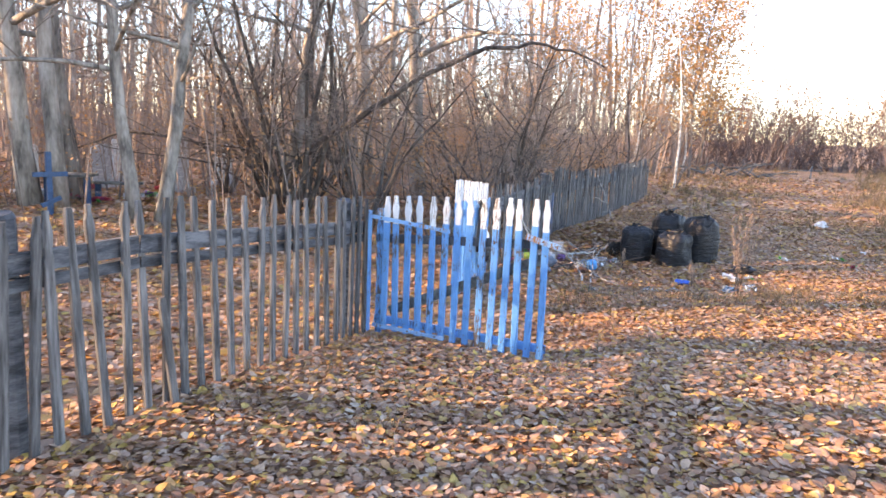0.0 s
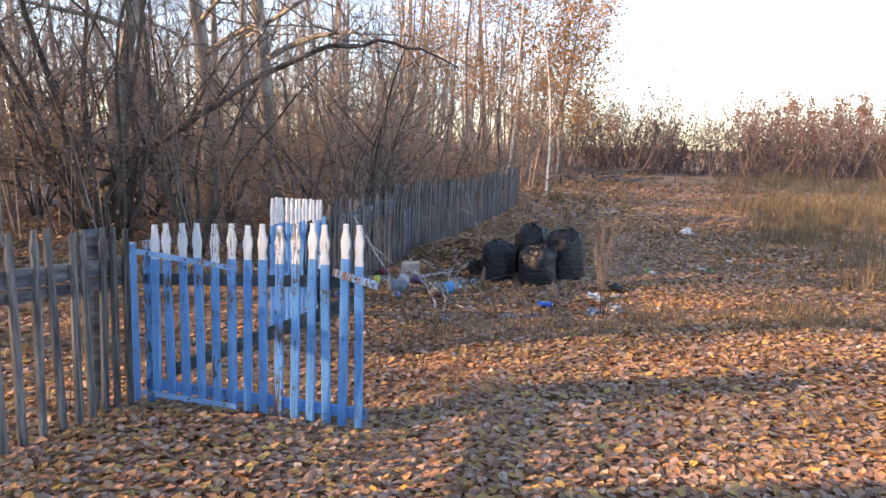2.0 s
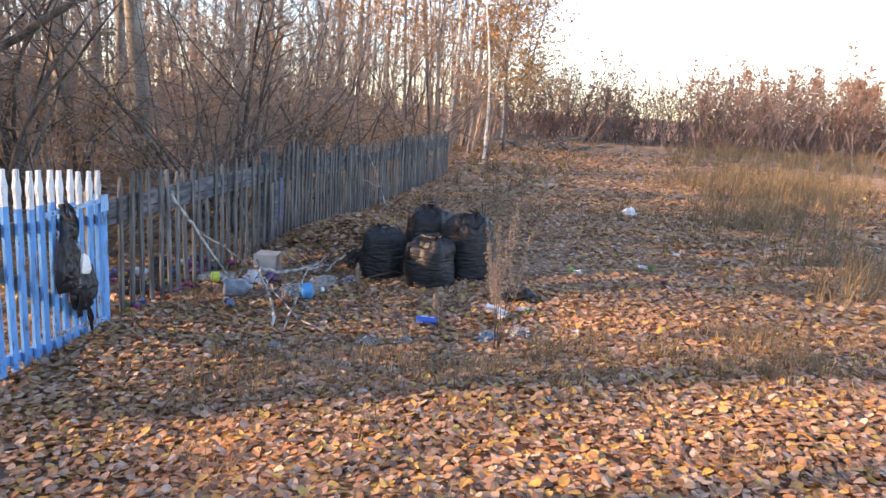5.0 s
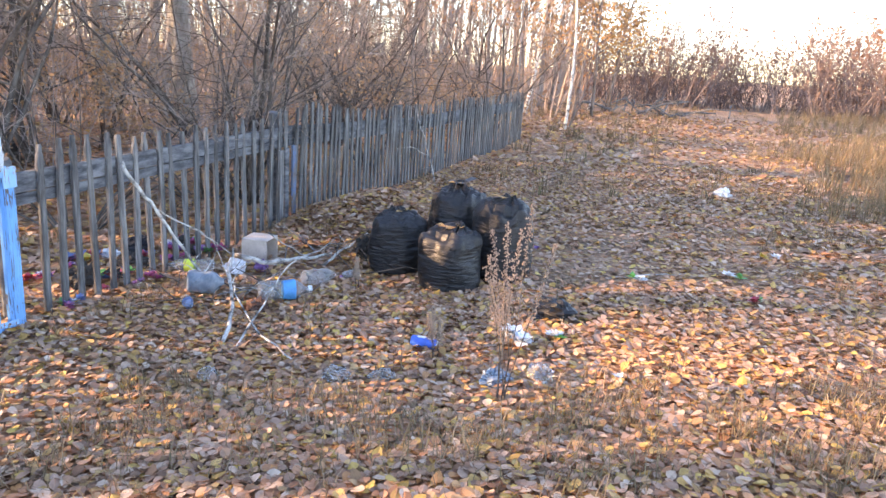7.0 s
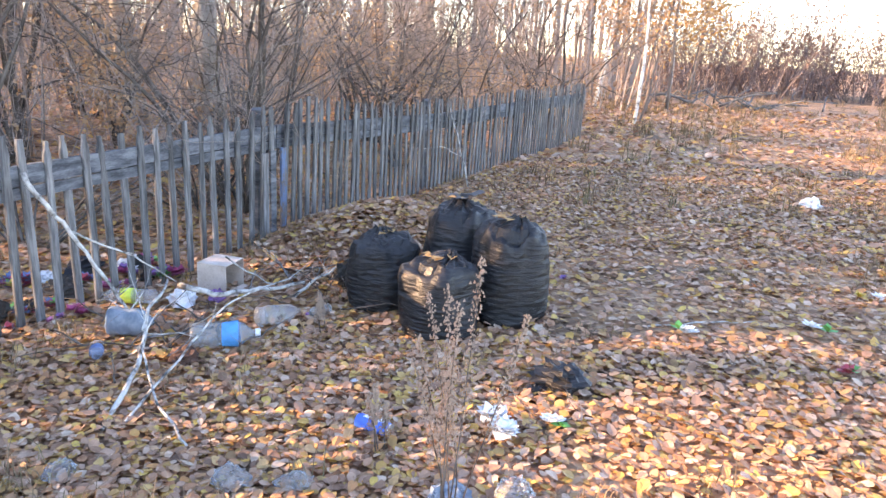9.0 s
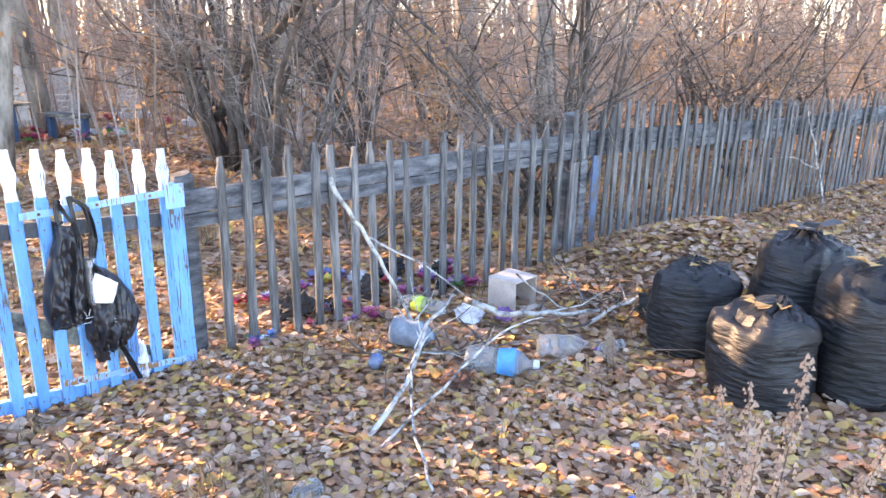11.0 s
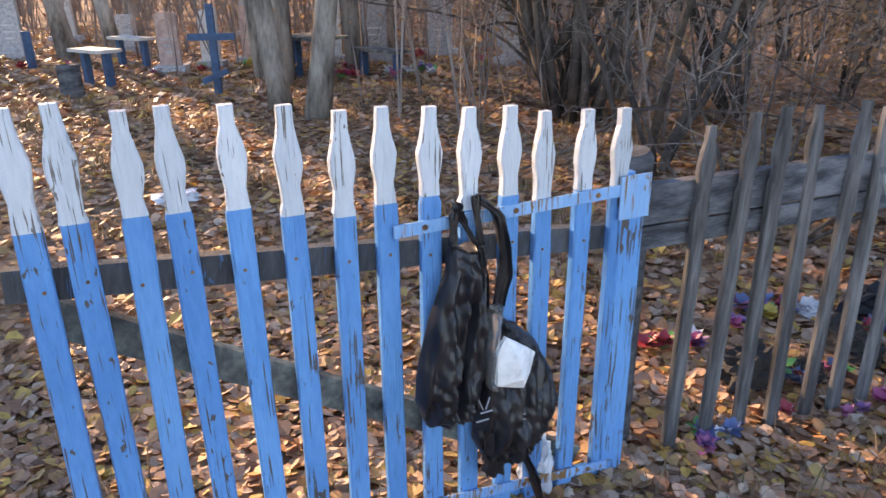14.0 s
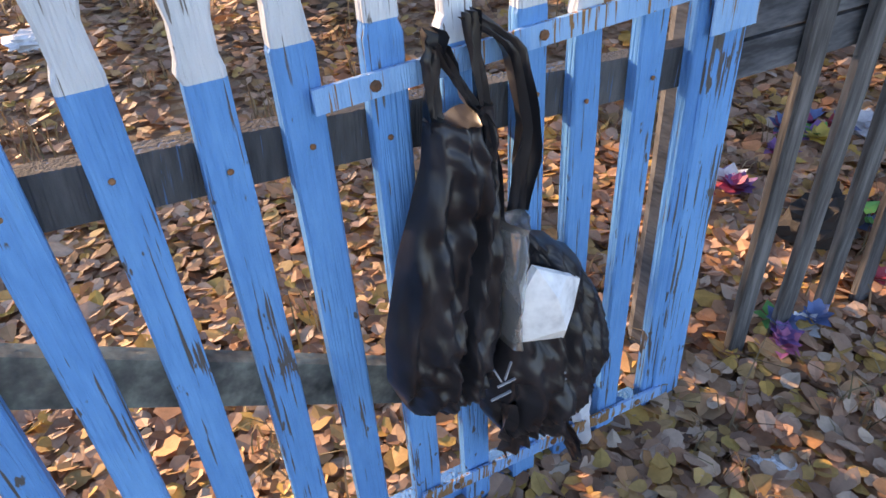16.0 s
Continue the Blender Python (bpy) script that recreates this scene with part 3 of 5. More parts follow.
strap(g2, 0.075, 0.985, 0.69, 0.972, 0.030)
strap(g2, 0.05, 0.14, 0.62, 0.20, 0.030)
strap(g1, -0.02, 0.90, 0.62, 0.83, -0.030)
strap(g1, 0.0, 0.03, 0.60, -0.01, -0.030)
strap(g1, 1.20, 0.845, 1.46, 0.78, -0.030, 0.045, "bent grey strap at the gate's free end")
part("hinge_plate", Mesh().box((0.095, 0.006, 0.115), chamfer=0.002), PALE_BLUE, g2, "pale blue hinge plate", m=pose(0.033, 0.034, 0.965))


def gate_post(x, y, top, w, turn, label):
    z = gz(x, y) - 0.15
    post = thing("gate_post", (x, y, z), label, "post", "gate posts", turn=turn)
    part("plank", Mesh().box((w, 0.04, top - z), chamfer=0.004), BLUE_PAINT, post, m=pose(0, 0, (top - z) / 2))
    return post


gate_post(-0.333, 8.368, 0.665, 0.078, 79.5, "blue painted plank post of the gate")
gate_post(-1.125, 5.51, 0.81, 0.07, 80, "blue painted plank post at the gate's hinge")
broken = picket_mesh(0.62, 0.046, 0.02, carve=False, seed=5)
single("broken_picket", broken, GREY_WOOD, (fence_x(3.45) + 0.05, 3.45, gz(fence_x(3.45), 3.45) + 0.02), "broken grey picket leaning on the fence", "picket").rotation_euler = (radians(4), radians(-11), radians(72))
# two boards of the long fence still carry blue paint
OLD_BLUE = paint("worn_blue_paint", [(0.07, 0.12, 0.22), (0.10, 0.17, 0.30), (0.13, 0.22, 0.36)], (0.11, 0.10, 0.10), 0.74)
for y, w, mt in ((11.14, 0.07, GREY_WOOD), (11.23, 0.07, DARK_WOOD), (11.36, 0.07, OLD_BLUE)):
    x = fence_x(y) + 0.02
    single("plank", Mesh().box((w, 0.022, 0.74), chamfer=0.003), mt, (x, y, gz(x, y) + 0.33), "old plank nailed to the fence, traces of blue paint", "plank", "old planks on the fence", turn=74)


# ---- bags ----
def bag_mesh(h, r, seed, sides=64, rows=64):
    """A full bin bag: fine level creases round the sides, a folded, dented top."""
    off = Vector((seed * 7.3, seed * 3.1, seed * 1.7))
    prof = []
    for i in range(rows + 1):
        t = i / rows
        if t < 0.08:
            rad, z = 0.78 + 0.15 * math.sin(t / 0.08 * math.pi / 2), t * h
        elif t < 0.72:
            rad, z = 0.93 + 0.08 * math.sin((t - 0.08) / 0.64 * 2.4) - 0.03 * ((t - 0.08) / 0.64) ** 2, t * h
        else:
            a = (t - 0.72) / 0.28 * math.pi / 2
            rad, z = 0.95 * math.cos(a) ** 0.5 + 0.004, h * (0.74 + 0.22 * math.sin(a) ** 0.9)
        prof.append((rad * r, z))

    def wob(p):
        d = Vector((p.x, p.y, 0))
        d = d.normalized() if d.length > 1e-6 else Vector((1, 0, 0))
        t = p.z / h
        ang = math.atan2(d.y, d.x)
        q = Vector((d.x, d.y, 0)) + off
        k = 0.045 * noise.noise(Vector((q.x * 1.1, q.y * 1.1, p.z * 3)))
        low = 1 - sstep(0.66, 0.8, t)
        k += low * 0.007 * (1 - 2.2 * abs(noise.noise(Vector((q.x * 2.2, q.y * 2.2, p.z * 38)))))
        k += low * 0.006 * (1 - 2.2 * abs(noise.noise(Vector((q.x * 4.0, q.y * 4.0, p.z * 80)))))
        high = sstep(0.62, 0.8, t)
        fold = 1 - 2.0 * abs(noise.noise(Vector((p.x * 7 + seed, p.y * 7, p.z * 4))))
        fold2 = 1 - 2.0 * abs(noise.noise(Vector((p.x * 16 + seed, p.y * 16, p.z * 9 + 4))))
        pleat = abs(math.sin(ang * 5 + 3 * noise.noise(Vector((p.x * 5, p.y * 5, seed)))))
        k += high * 0.018 * pleat * (Vector((p.x, p.y)).length / r)
        return p + d * k + Vector((0, 0, high * (0.045 * fold + 0.018 * fold2 - 0.03)))

    return Mesh().lathe(prof, sides, wob=wob)


def gathered_top(h, r, seed):
    """The loose mouth of a bag pulled together: a low ridge of sharp pleats, off the middle."""
    rg = random.Random(seed * 13)
    ax, ay = rg.uniform(-0.3, 0.3) * r, rg.uniform(-0.3, 0.3) * r
    yaw = rg.uniform(0, 3.14)
    vs, fs = [], []
    n, rows = 40, 7
    for j in range(rows + 1):
        v = j / rows
        for i in range(n):
            a = 2 * math.pi * i / n
            crease = abs(math.sin(a * 4.5 + 2.0 * noise.noise(Vector((math.cos(a) * 2, math.sin(a) * 2, seed * 3.3)))))
            rad = r * (0.62 * (1 - v) ** 1.2 + 0.12 + 0.06 * crease)
            x, y = math.cos(a) * rad, math.sin(a) * rad * (1.0 - 0.45 * v)
            z = h * 0.93 + v ** 1.2 * 0.055 + 0.035 * crease * (1 - 0.5 * v) * (0.3 + v) + 0.02 * noise.noise(Vector((x * 18, y * 18, seed)))
            if j == 0:
                z -= 0.06
            elif j == rows:
                z += 0.03 * noise.noise(Vector((math.cos(a) * 3, math.sin(a) * 3, seed + 7)))
            vs.append((ax * v + x * math.cos(yaw) - y * math.sin(yaw), ay * v + x * math.sin(yaw) + y * math.cos(yaw), z))
    for j in range(rows):
        for i in range(n):
            a, b = j * n + i, j * n + (i + 1) % n
            fs.append((a, b, b + n, a + n))
    top = rows * n
    vs.append((ax, ay, h * 0.93 + 0.055))
    fs += [(top + i, top + (i + 1) % n, len(vs) - 1) for i in range(n)]
    return Mesh().add(vs, fs)


def rubbish_bag(at, h, r, seed, label, turn=0.0, knot=True):
    bag = thing("rubbish_bag", at, label, "rubbish bag", "bags in the heap", turn=turn)
    part("sack", bag_mesh(h, r, seed), BLACK_PLASTIC, bag, smooth=True)
    part("gathered_top", gathered_top(h, r, seed), BLACK_PLASTIC, bag, "pleated plastic gathered at the top")
    if knot:
        mb = Mesh()
        rng = random.Random(seed)
        for k in range(4):
            a = k * 1.6 + rng.uniform(0, 1)
            d = Vector((math.cos(a), math.sin(a), 0))
            w = Vector((-d.y, d.x, 0)) * 0.035
            p0, p1, p2 = Vector((0, 0, h - 0.015)), d * 0.05 + Vector((0, 0, h + 0.05)), d * rng.uniform(0.10, 0.15) + Vector((0, 0, h + rng.uniform(0.02, 0.09)))
            mb.add([p0 - w * 0.4, p0 + w * 0.4, p1 + w, p1 - w, p2 + w * 1.3, p2 - w * 1.2], [(0, 1, 2, 3), (3, 2, 4, 5)])
        part("tied_neck", mb, BLACK_PLASTIC, bag, "loose tied neck of plastic")
    return bag


for bx, by, bh, br, sd, lab, kn in (
        (1.70, 10.06, 0.48, 0.215, 1, "full black bin bag, top folded over, in the heap", False),
        (2.12, 9.64, 0.455, 0.22, 2, "full black bin bag standing in front of the heap", False),
        (2.50, 9.87, 0.62, 0.215, 3, "tall full black bin bag with leaves on top", False),
        (2.16, 10.30, 0.63, 0.24, 4, "full black bin bag with a loose knot, behind the others", True)):
    rubbish_bag((bx, by, gz(bx, by) - 0.01), bh, br, sd, lab, sd * 40.0, knot=kn)
# leaves fallen onto the bags
rb = random.Random(9)
for bx, by, bh in ((1.70, 10.06, 0.48), (2.12, 9.64, 0.455), (2.50, 9.87, 0.62), (2.50, 9.87, 0.62), (2.12, 9.64, 0.455), (2.16, 10.30, 0.65)):
    for _ in range(3):
        s0 = rb.uniform(0.03, 0.05)
        mb = Mesh().add([(-s0, 0, 0), (-s0 * 0.5, s0 * 0.8, 0.012), (s0, 0, 0.004), (-s0 * 0.5, -s0 * 0.8, 0.012)], [(0, 2, 1), (0, 3, 2)])
        single("leaf", mb, LEAVES, (bx + rb.uniform(-0.1, 0.1), by - rb.uniform(0.0, 0.12), gz(bx, by) + bh + 0.012), "dry brown leaf lying on a bin bag", "leaf", "leaves on the bags", turn=rb.uniform(0, 360))


# ---- trees ----
def wander(rng, p, d, length, n, wild, droop=0.0):
    pts = [p.copy()]
    for _ in range(n):
        d = (d + Vector((rng.gauss(0, wild), rng.gauss(0, wild), rng.gauss(0, wild) + droop))).normalized()
        pts.append(pts[-1] + d * length / n)
    return pts


def twigs(mb, rng, pts, r, count, length, sides=3, depth=1, wild=0.25, rise=0.3):
    n = len(pts) - 1
    for _ in range(count):
        t = rng.uniform(0.15, 1.0) * n
        i = min(int(t), n - 1)
        p = pts[i].lerp(pts[i + 1], t - i)
        ax = (pts[i + 1] - pts[i]).normalized()
        o = Vector((rng.gauss(0, 1), rng.gauss(0, 1), rng.gauss(0, 1)))
        o = (o - ax * o.dot(ax)).normalized()
        d = (ax * rng.uniform(0.3, 1.0) + o + Vector((0, 0, rise))).normalized()
        le = length * rng.uniform(0.5, 1.2)
        rr = max(0.0022, r * rng.uniform(0.35, 0.6))
        q = wander(rng, p, d, le, 3, wild)
        mb.tube(q, [rr, rr * 0.75, rr * 0.5, rr * 0.2], sides, cap=False)
        if depth > 0:
            twigs(mb, rng, q, rr, 4, le * 0.5, 3, depth - 1, wild, rise)


def bare_tree(seed, h, r, first, boughs, lean=0.0, twig_n=9):
    """Trunk with limbs, and the finer crown of twigs, as two meshes."""
    rng = random.Random(seed)
    trunk, crown = Mesh(), Mesh()
    d = Vector((lean * rng.uniform(-1, 1), lean * rng.uniform(-1, 1), 1)).normalized()
    pts = wander(rng, Vector((0, 0, -0.15)), d, h, 12, 0.05)
    rad = [r * (1.25 if i == 0 else 1.0) * (1 - 0.9 * i / 12) + 0.006 for i in range(13)]
    trunk.tube(pts, rad, 10)
    for k in range(boughs):
        t = first + (1 - first) * (k + rng.random()) / boughs * 0.97
        i = min(int(t * 12), 11)
        p = pts[i].lerp(pts[i + 1], t * 12 - i)
        a = rng.uniform(0, 6.283)
        le = (1.15 - t) * h * rng.uniform(0.25, 0.42)
        q = wander(rng, p, Vector((math.cos(a), math.sin(a), rng.uniform(0.2, 1.0))).normalized(), le, 6, 0.16, 0.06)
        rr = rad[i] * rng.uniform(0.3, 0.5)
        trunk.tube(q, [rr * (1 - 0.85 * j / 6) for j in range(7)], 5)
        twigs(crown, rng, q, rr * 0.6, twig_n, le * 0.45)
    return trunk, crown


tree_kinds = []
for k in range(5):
    tk, cr = bare_tree(100 + k, 11 + k * 0.8, 0.11 + 0.02 * (k % 3), 0.22, 21, 0.08, 6)
    tree_kinds.append((tk.make("trunk", BARK, True), cr.make("crown", TWIG)))


def plant_tree(kind, x, y, size, turn, label, group="trees of the wood"):
    t = thing("tree", (x, y, gz(x, y)), label, "tree", group, turn=turn)
    t.scale = (size, size, size)
    part("trunk", tree_kinds[kind][0], None, t)
    tagged(part("crown", tree_kinds[kind][1], None, t), kind="stuff")
    return t


rng = random.Random(77)
spots = [(-5.34, 9.52, 0.85), (-5.08, 9.72, 0.8), (-7.5, 10.3, 1.0), (-6.95, 10.2, 1.1), (-8.6, 12.6, 1.0), (-7.5, 11.5, 1.1), (-4.2, 12.5, 1.0), (-3.4, 16.0, 1.1)]
for i, (x, y, s) in enumerate(spots):
    plant_tree(i % 5, x, y, s, i * 67.0, "bare grey-barked tree standing among the graves")
tries = []
# These seven are added in the sun's way to shade bags and foreground.
for x, y in ((-11, 9.3), (-13.5, 10.2), (-9.6, 11.0), (-12, 8.8), (-15.5, 9.5), (-11, 2.3), (-12, 4.3)):
    tries.append((x, y))
while len(tries) < 64:
    x, y = rng.uniform(-32, 6), rng.uniform(-14, 44)
    if x > fence_x(min(max(y, 0), 22)) - 3.0 - (0 if y > 12 else 3.5) or any((x - a) ** 2 + (y - b) ** 2 < 2.6 for a, b in tries):
        continue
    if y > 22 and x > 6 - (y - 22) * 0.1:
        continue
    tries.append((x, y))
for i, (x, y) in enumerate(tries):
    plant_tree(rng.randrange(5), x, y, rng.uniform(0.75, 1.25), rng.uniform(0, 360), "tall bare tree of the wood behind the fence, also there to shade the ground")
# Three more, added to keep the low sun off the track beside the bags.
for i, (x, y, s) in enumerate(((-14.2, 7.4, 1.05), (-17.0, 8.0, 1.2), (-16.2, 6.4, 1.15))):
    plant_tree((i + 2) % 5, x, y, s, 40.0 + i * 110.0, "tall bare tree of the wood behind the fence, also there to shade the ground")


def shrub(seed, h, stems, spread):
    """A many-stemmed bare shrub; stems are one mesh, twigs another."""
    rng = random.Random(seed)
    st, tw = Mesh(), Mesh()
    for _ in range(stems):
        a = rng.uniform(0, 6.283)
        d = Vector((math.cos(a) * spread, math.sin(a) * spread, 1)).normalized()
        le = h * rng.uniform(0.6, 1.15)
        p = Vector((math.cos(a), math.sin(a), 0)) * rng.uniform(0, 0.18) + Vector((0, 0, -0.05))
        q = wander(rng, p, d, le, 6, 0.17)
        r = 0.010 * h / 2.5 * rng.uniform(0.7, 1.6)
        st.tube(q, [r * (1 - 0.8 * j / 6) for j in range(7)], 5)
        twigs(tw, rng, q, r * 0.6, 11, le * 0.34, depth=1, wild=0.32, rise=0.15)
    return st, tw


shrub_kinds = []
for k in range(4):
    s1, s2 = shrub(200 + k, 2.6 + 0.3 * k, 11, 0.85)
    shrub_kinds.append((s1.make("stem", DARK_BARK), s2.make("twig", LIT_TWIG)))


def plant_shrub(kind, x, y, size, turn, label, group="thicket behind the fence"):
    t = thing("shrub", (x, y, gz(x, y)), label, "shrub", group, turn=turn)
    t.scale = (size, size, size)
    part("stem", shrub_kinds[kind][0], None, t)
    tagged(part("twig", shrub_kinds[kind][1], None, t), kind="stuff")


def arching_shrub(seed, h, stems):
    """Few dark stems that fork and arch over, with wiry twigs at all angles."""
    rng = random.Random(seed)
    st, tw = Mesh(), Mesh()
    for _ in range(stems):
        a = rng.uniform(0, 6.283)
        d = Vector((math.cos(a) * 0.45, math.sin(a) * 0.45, 1)).normalized()
        q = wander(rng, Vector((math.cos(a), math.sin(a), 0)) * rng.uniform(0, 0.15) + Vector((0, 0, -0.05)), d, h * rng.uniform(0.7, 1.1), 9, 0.13)
        r = 0.0085 * h * rng.uniform(0.6, 1.3)
        st.tube(q, [r * (1 - 0.85 * j / 9) for j in range(10)], 6)
        for _ in range(6):
            i = rng.randrange(2, 9)
            b = rng.uniform(0, 6.283)
            e = wander(rng, q[i], Vector((math.cos(b), math.sin(b), rng.uniform(0.1, 0.9))).normalized(), h * rng.uniform(0.22, 0.5), 7, 0.2, -0.03)
            rr = r * (1 - 0.85 * i / 9) * 0.6
            st.tube(e, [max(0.002, rr * (1 - 0.8 * j / 7)) for j in range(8)], 4, cap=False)
            twigs(tw, rng, e, rr * 0.6, 9, h * 0.13, depth=1, wild=0.35, rise=0.05)
    return st, tw


for k in range(4):
    s1, s2 = arching_shrub(240 + k, 3.6 + 0.4 * k, 6)
    shrub_kinds.append((s1.make("stem", DARK_BARK, True), s2.make("twig", LIT_TWIG)))
for i in range(26):
    y = rng.uniform(11.5, 25)
    x = fence_x(min(y, 21)) - 0.9 - 6.5 * rng.random() ** 1.4
    plant_shrub(4 + i % 4, x, y, rng.uniform(0.65, 1.15), rng.uniform(0, 360), "bare branchy shrub with arching stems behind the fence")


# ---- far woods and thickets ----
def slivers(P, D, Ln, W, rng):
    """Thin tapering blades from points P along D: corners and faces."""
    n = len(P)
    D = D / np.linalg.norm(D, axis=1)[:, None]
    o = rng.normal(0, 1, (n, 3))
    S = np.cross(D, o)
    S /= np.linalg.norm(S, axis=1)[:, None]
    bend = np.cross(S, D) * (Ln * rng.normal(0, 0.08, n))[:, None]
    mid, end = P + D * (Ln * 0.55)[:, None] + bend, P + D * Ln[:, None]
    w = W[:, None]
    V = np.stack((P - S * w, P + S * w, mid + S * w * 0.7, mid - S * w * 0.7, end + S * w * 0.2, end - S * w * 0.2), axis=1)
    base = np.arange(n)[:, None] * 6
    F = np.concatenate((base + np.array([0, 1, 2, 3]), base + np.array([3, 2, 4, 5])))
    return V.reshape(-1, 3), F


def brush(name, label, seed, spots, height, width, twig, leaf=None, leaf_n=0, leaf_size=0.06, bark=None, straight=0.12, swell=None, low=0.18):
    """A thicket or distant wood: upright stems, many twigs and, where given, leaves."""
    rng = np.random.default_rng(seed)
    n = len(spots)
    z = np.array([gz(a, b) for a, b in spots])
    P = np.column_stack((spots, z - 0.1))
    H = rng.uniform(height[0], height[1], n) * rng.uniform(0.7, 1.1, n)
    if swell:
        H = H * np.array([swell(a) for a, b in spots])
    D = np.column_stack((rng.normal(0, straight, n), rng.normal(0, straight, n), np.ones(n)))
    D /= np.linalg.norm(D, axis=1)[:, None]
    W = rng.uniform(width[0], width[1], n)
    V1, F1 = slivers(P, D, H, W, rng)
    V1b, F1b = slivers(P, D, H, W, rng)
    k = np.repeat(np.arange(n), twig)
    t = rng.uniform(low, 1.0, len(k))
    Q = P[k] + D[k] * (H[k] * t)[:, None]
    E = D[k] * 0.7 + rng.normal(0, 0.8, (len(k), 3)) + np.array([0, 0, 0.15])
    L2 = H[k] * (1.15 - t) * rng.uniform(0.2, 0.55, len(k))
    V2, F2 = slivers(Q, E, L2, W[k] * 0.28, rng)
    E2 = E / np.linalg.norm(E, axis=1)[:, None]
    kk = np.repeat(np.arange(len(k)), 2)
    R = Q[kk] + E2[kk] * (L2[kk] * rng.uniform(0.3, 0.95, len(kk)))[:, None]
    V3, F3 = slivers(R, E2[kk] + rng.normal(0, 0.6, (len(kk), 3)), L2[kk] * 0.5, W[k][kk] * 0.16, rng)
    parts = [(V1, F1), (V1b, F1b), (V2, F2), (V3, F3)]
    V = np.concatenate([p[0] for p in parts])
    offs = np.cumsum([0] + [len(p[0]) for p in parts])
    F = np.concatenate([p[1] + o for p, o in zip(parts, offs)])
    me = bpy.data.meshes.new(name)
    me.from_pydata(V.tolist(), [], F.tolist())
    me.materials.append(bark or TWIG)
    ob = tagged(new(name, me), label, "trees" if height[1] > 4 else "bushes", kind="stuff")
    if leaf_n:
        c = R[rng.integers(0, len(R), leaf_n)] + rng.normal(0, 0.12, (leaf_n, 3))
        add_leaves(name + "_leaves", "sparse dry leaves left on the " + label.split(",")[0], c, leaf_size, leaf, rng)
    return ob


def leaf_quads(c, size, rng):
    n = len(c)
    a = rng.normal(0, 1, (n, 3))
    a /= np.linalg.norm(a, axis=1)[:, None]
    b = np.cross(a, rng.normal(0, 1, (n, 3)))
    b /= np.linalg.norm(b, axis=1)[:, None]
    s = (size * rng.uniform(0.5, 1.2, n))[:, None]
    V = np.stack((c - a * s, c + b * s * 0.6, c + a * s, c - b * s * 0.6), axis=1).reshape(-1, 3)
    return V, np.arange(n)[:, None] * 4 + np.array([0, 1, 2, 3])


def add_leaves(name, label, c, size, mat, rng):
    V, F = leaf_quads(c, size, rng)
    me = bpy.data.meshes.new(name)
    me.from_pydata(V.tolist(), [], F.tolist())
    me.materials.append(mat)
    return tagged(new(name, me), label, "foliage", kind="stuff")


THICKET_TWIG = material("mauve_twig_bark", [(0.11, 0.082, 0.08), (0.18, 0.14, 0.135), (0.26, 0.21, 0.20)], scale=0.5, bump=0, rough=0.9)
MAUVE_LEAF = material("dull_russet_foliage", [(0.17, 0.112, 0.098), (0.23, 0.148, 0.122), (0.28, 0.195, 0.165), (0.17, 0.125, 0.115)], scale=6, bump=0, island=True, rough=0.8, through_light=0.3)
# Bark of the far wood; distance haze is put into its lighter colour.
FAR_TWIG = material("hazed_brush_bark", [(0.15, 0.12, 0.11), (0.26, 0.21, 0.19), (0.37, 0.305, 0.275)], scale=0.5, bump=0, rough=0.9)


def spots_in(seed, n, x0, x1, y0, y1, keep):
    r = np.random.default_rng(seed)
    p = np.column_stack((r.uniform(x0, x1, n), r.uniform(y0, y1, n)))
    return p[[bool(keep(a, b)) for a, b in p]]


fx = lambda y: fence_x(min(max(y, 0.0), 22.0))
brush("thicket", "dense bare brown undergrowth behind the long fence", 301, spots_in(1, 130, -7, 5, 9.3, 25, lambda x, y: fx(y) - 6.0 < x < fx(y) - 0.7 and y > 11.8), (1.2, 3.4), (0.006, 0.014), 13, TAN_LEAF, 16000, 0.032, LIT_TWIG, 0.30)
brush("undergrowth", "thin bare saplings between the graves", 302, spots_in(2, 420, -12, -2, 9.5, 26, lambda x, y: x < fx(y) - 2.5), (1.2, 4.5), (0.006, 0.014), 8, TAN_LEAF, 12000, 0.035, LIT_TWIG, 0.15)
# Added sun screen, mostly unseen; the gap in y lets light through the gate.
brush("undergrowth", "bare saplings at the far side of the graves", 307, spots_in(7, 950, -34, -9.5, -2, 20, lambda x, y: y < 4.4 or y > 8.6), (2.5, 6.5), (0.008, 0.02), 12, RUST_LEAF, 3000, 0.05, LIT_TWIG, 0.15)
# West side of the next two: density by y sets where sun reaches.
brush("distant_wood", "far bare birch and aspen wood, grey-brown trunks", 303, spots_in(3, 1300, -70, 10, -20, 75, lambda x, y: ((x < -18 and (x * 7.3 + y * 3.1) % 1.0 < (0.75 if y < 4.6 else 0.3 if y < 8 else 0.5)) or (y > 26 and x < fx(22) + (y - 22) * 0.20))), (8, 15), (0.03, 0.09), 14, RUST_LEAF, 5000, 0.12, FAR_TWIG, 0.05)
brush("distant_brush", "far brown undergrowth in the wood", 304, spots_in(4, 2600, -50, 8.5, -10, 60, lambda x, y: ((x < -13 and (x * 7.3 + y * 3.1) % 1.0 < (0.8 if y < 4.6 else 0.3 if y < 8 else 0.55)) or (y > 23 and x < fx(22) + (y - 22) * 0.21 + 0.5))), (1.5, 4.5), (0.015, 0.03), 7, RUST_LEAF, 9000, 0.09, FAR_TWIG, 0.18)
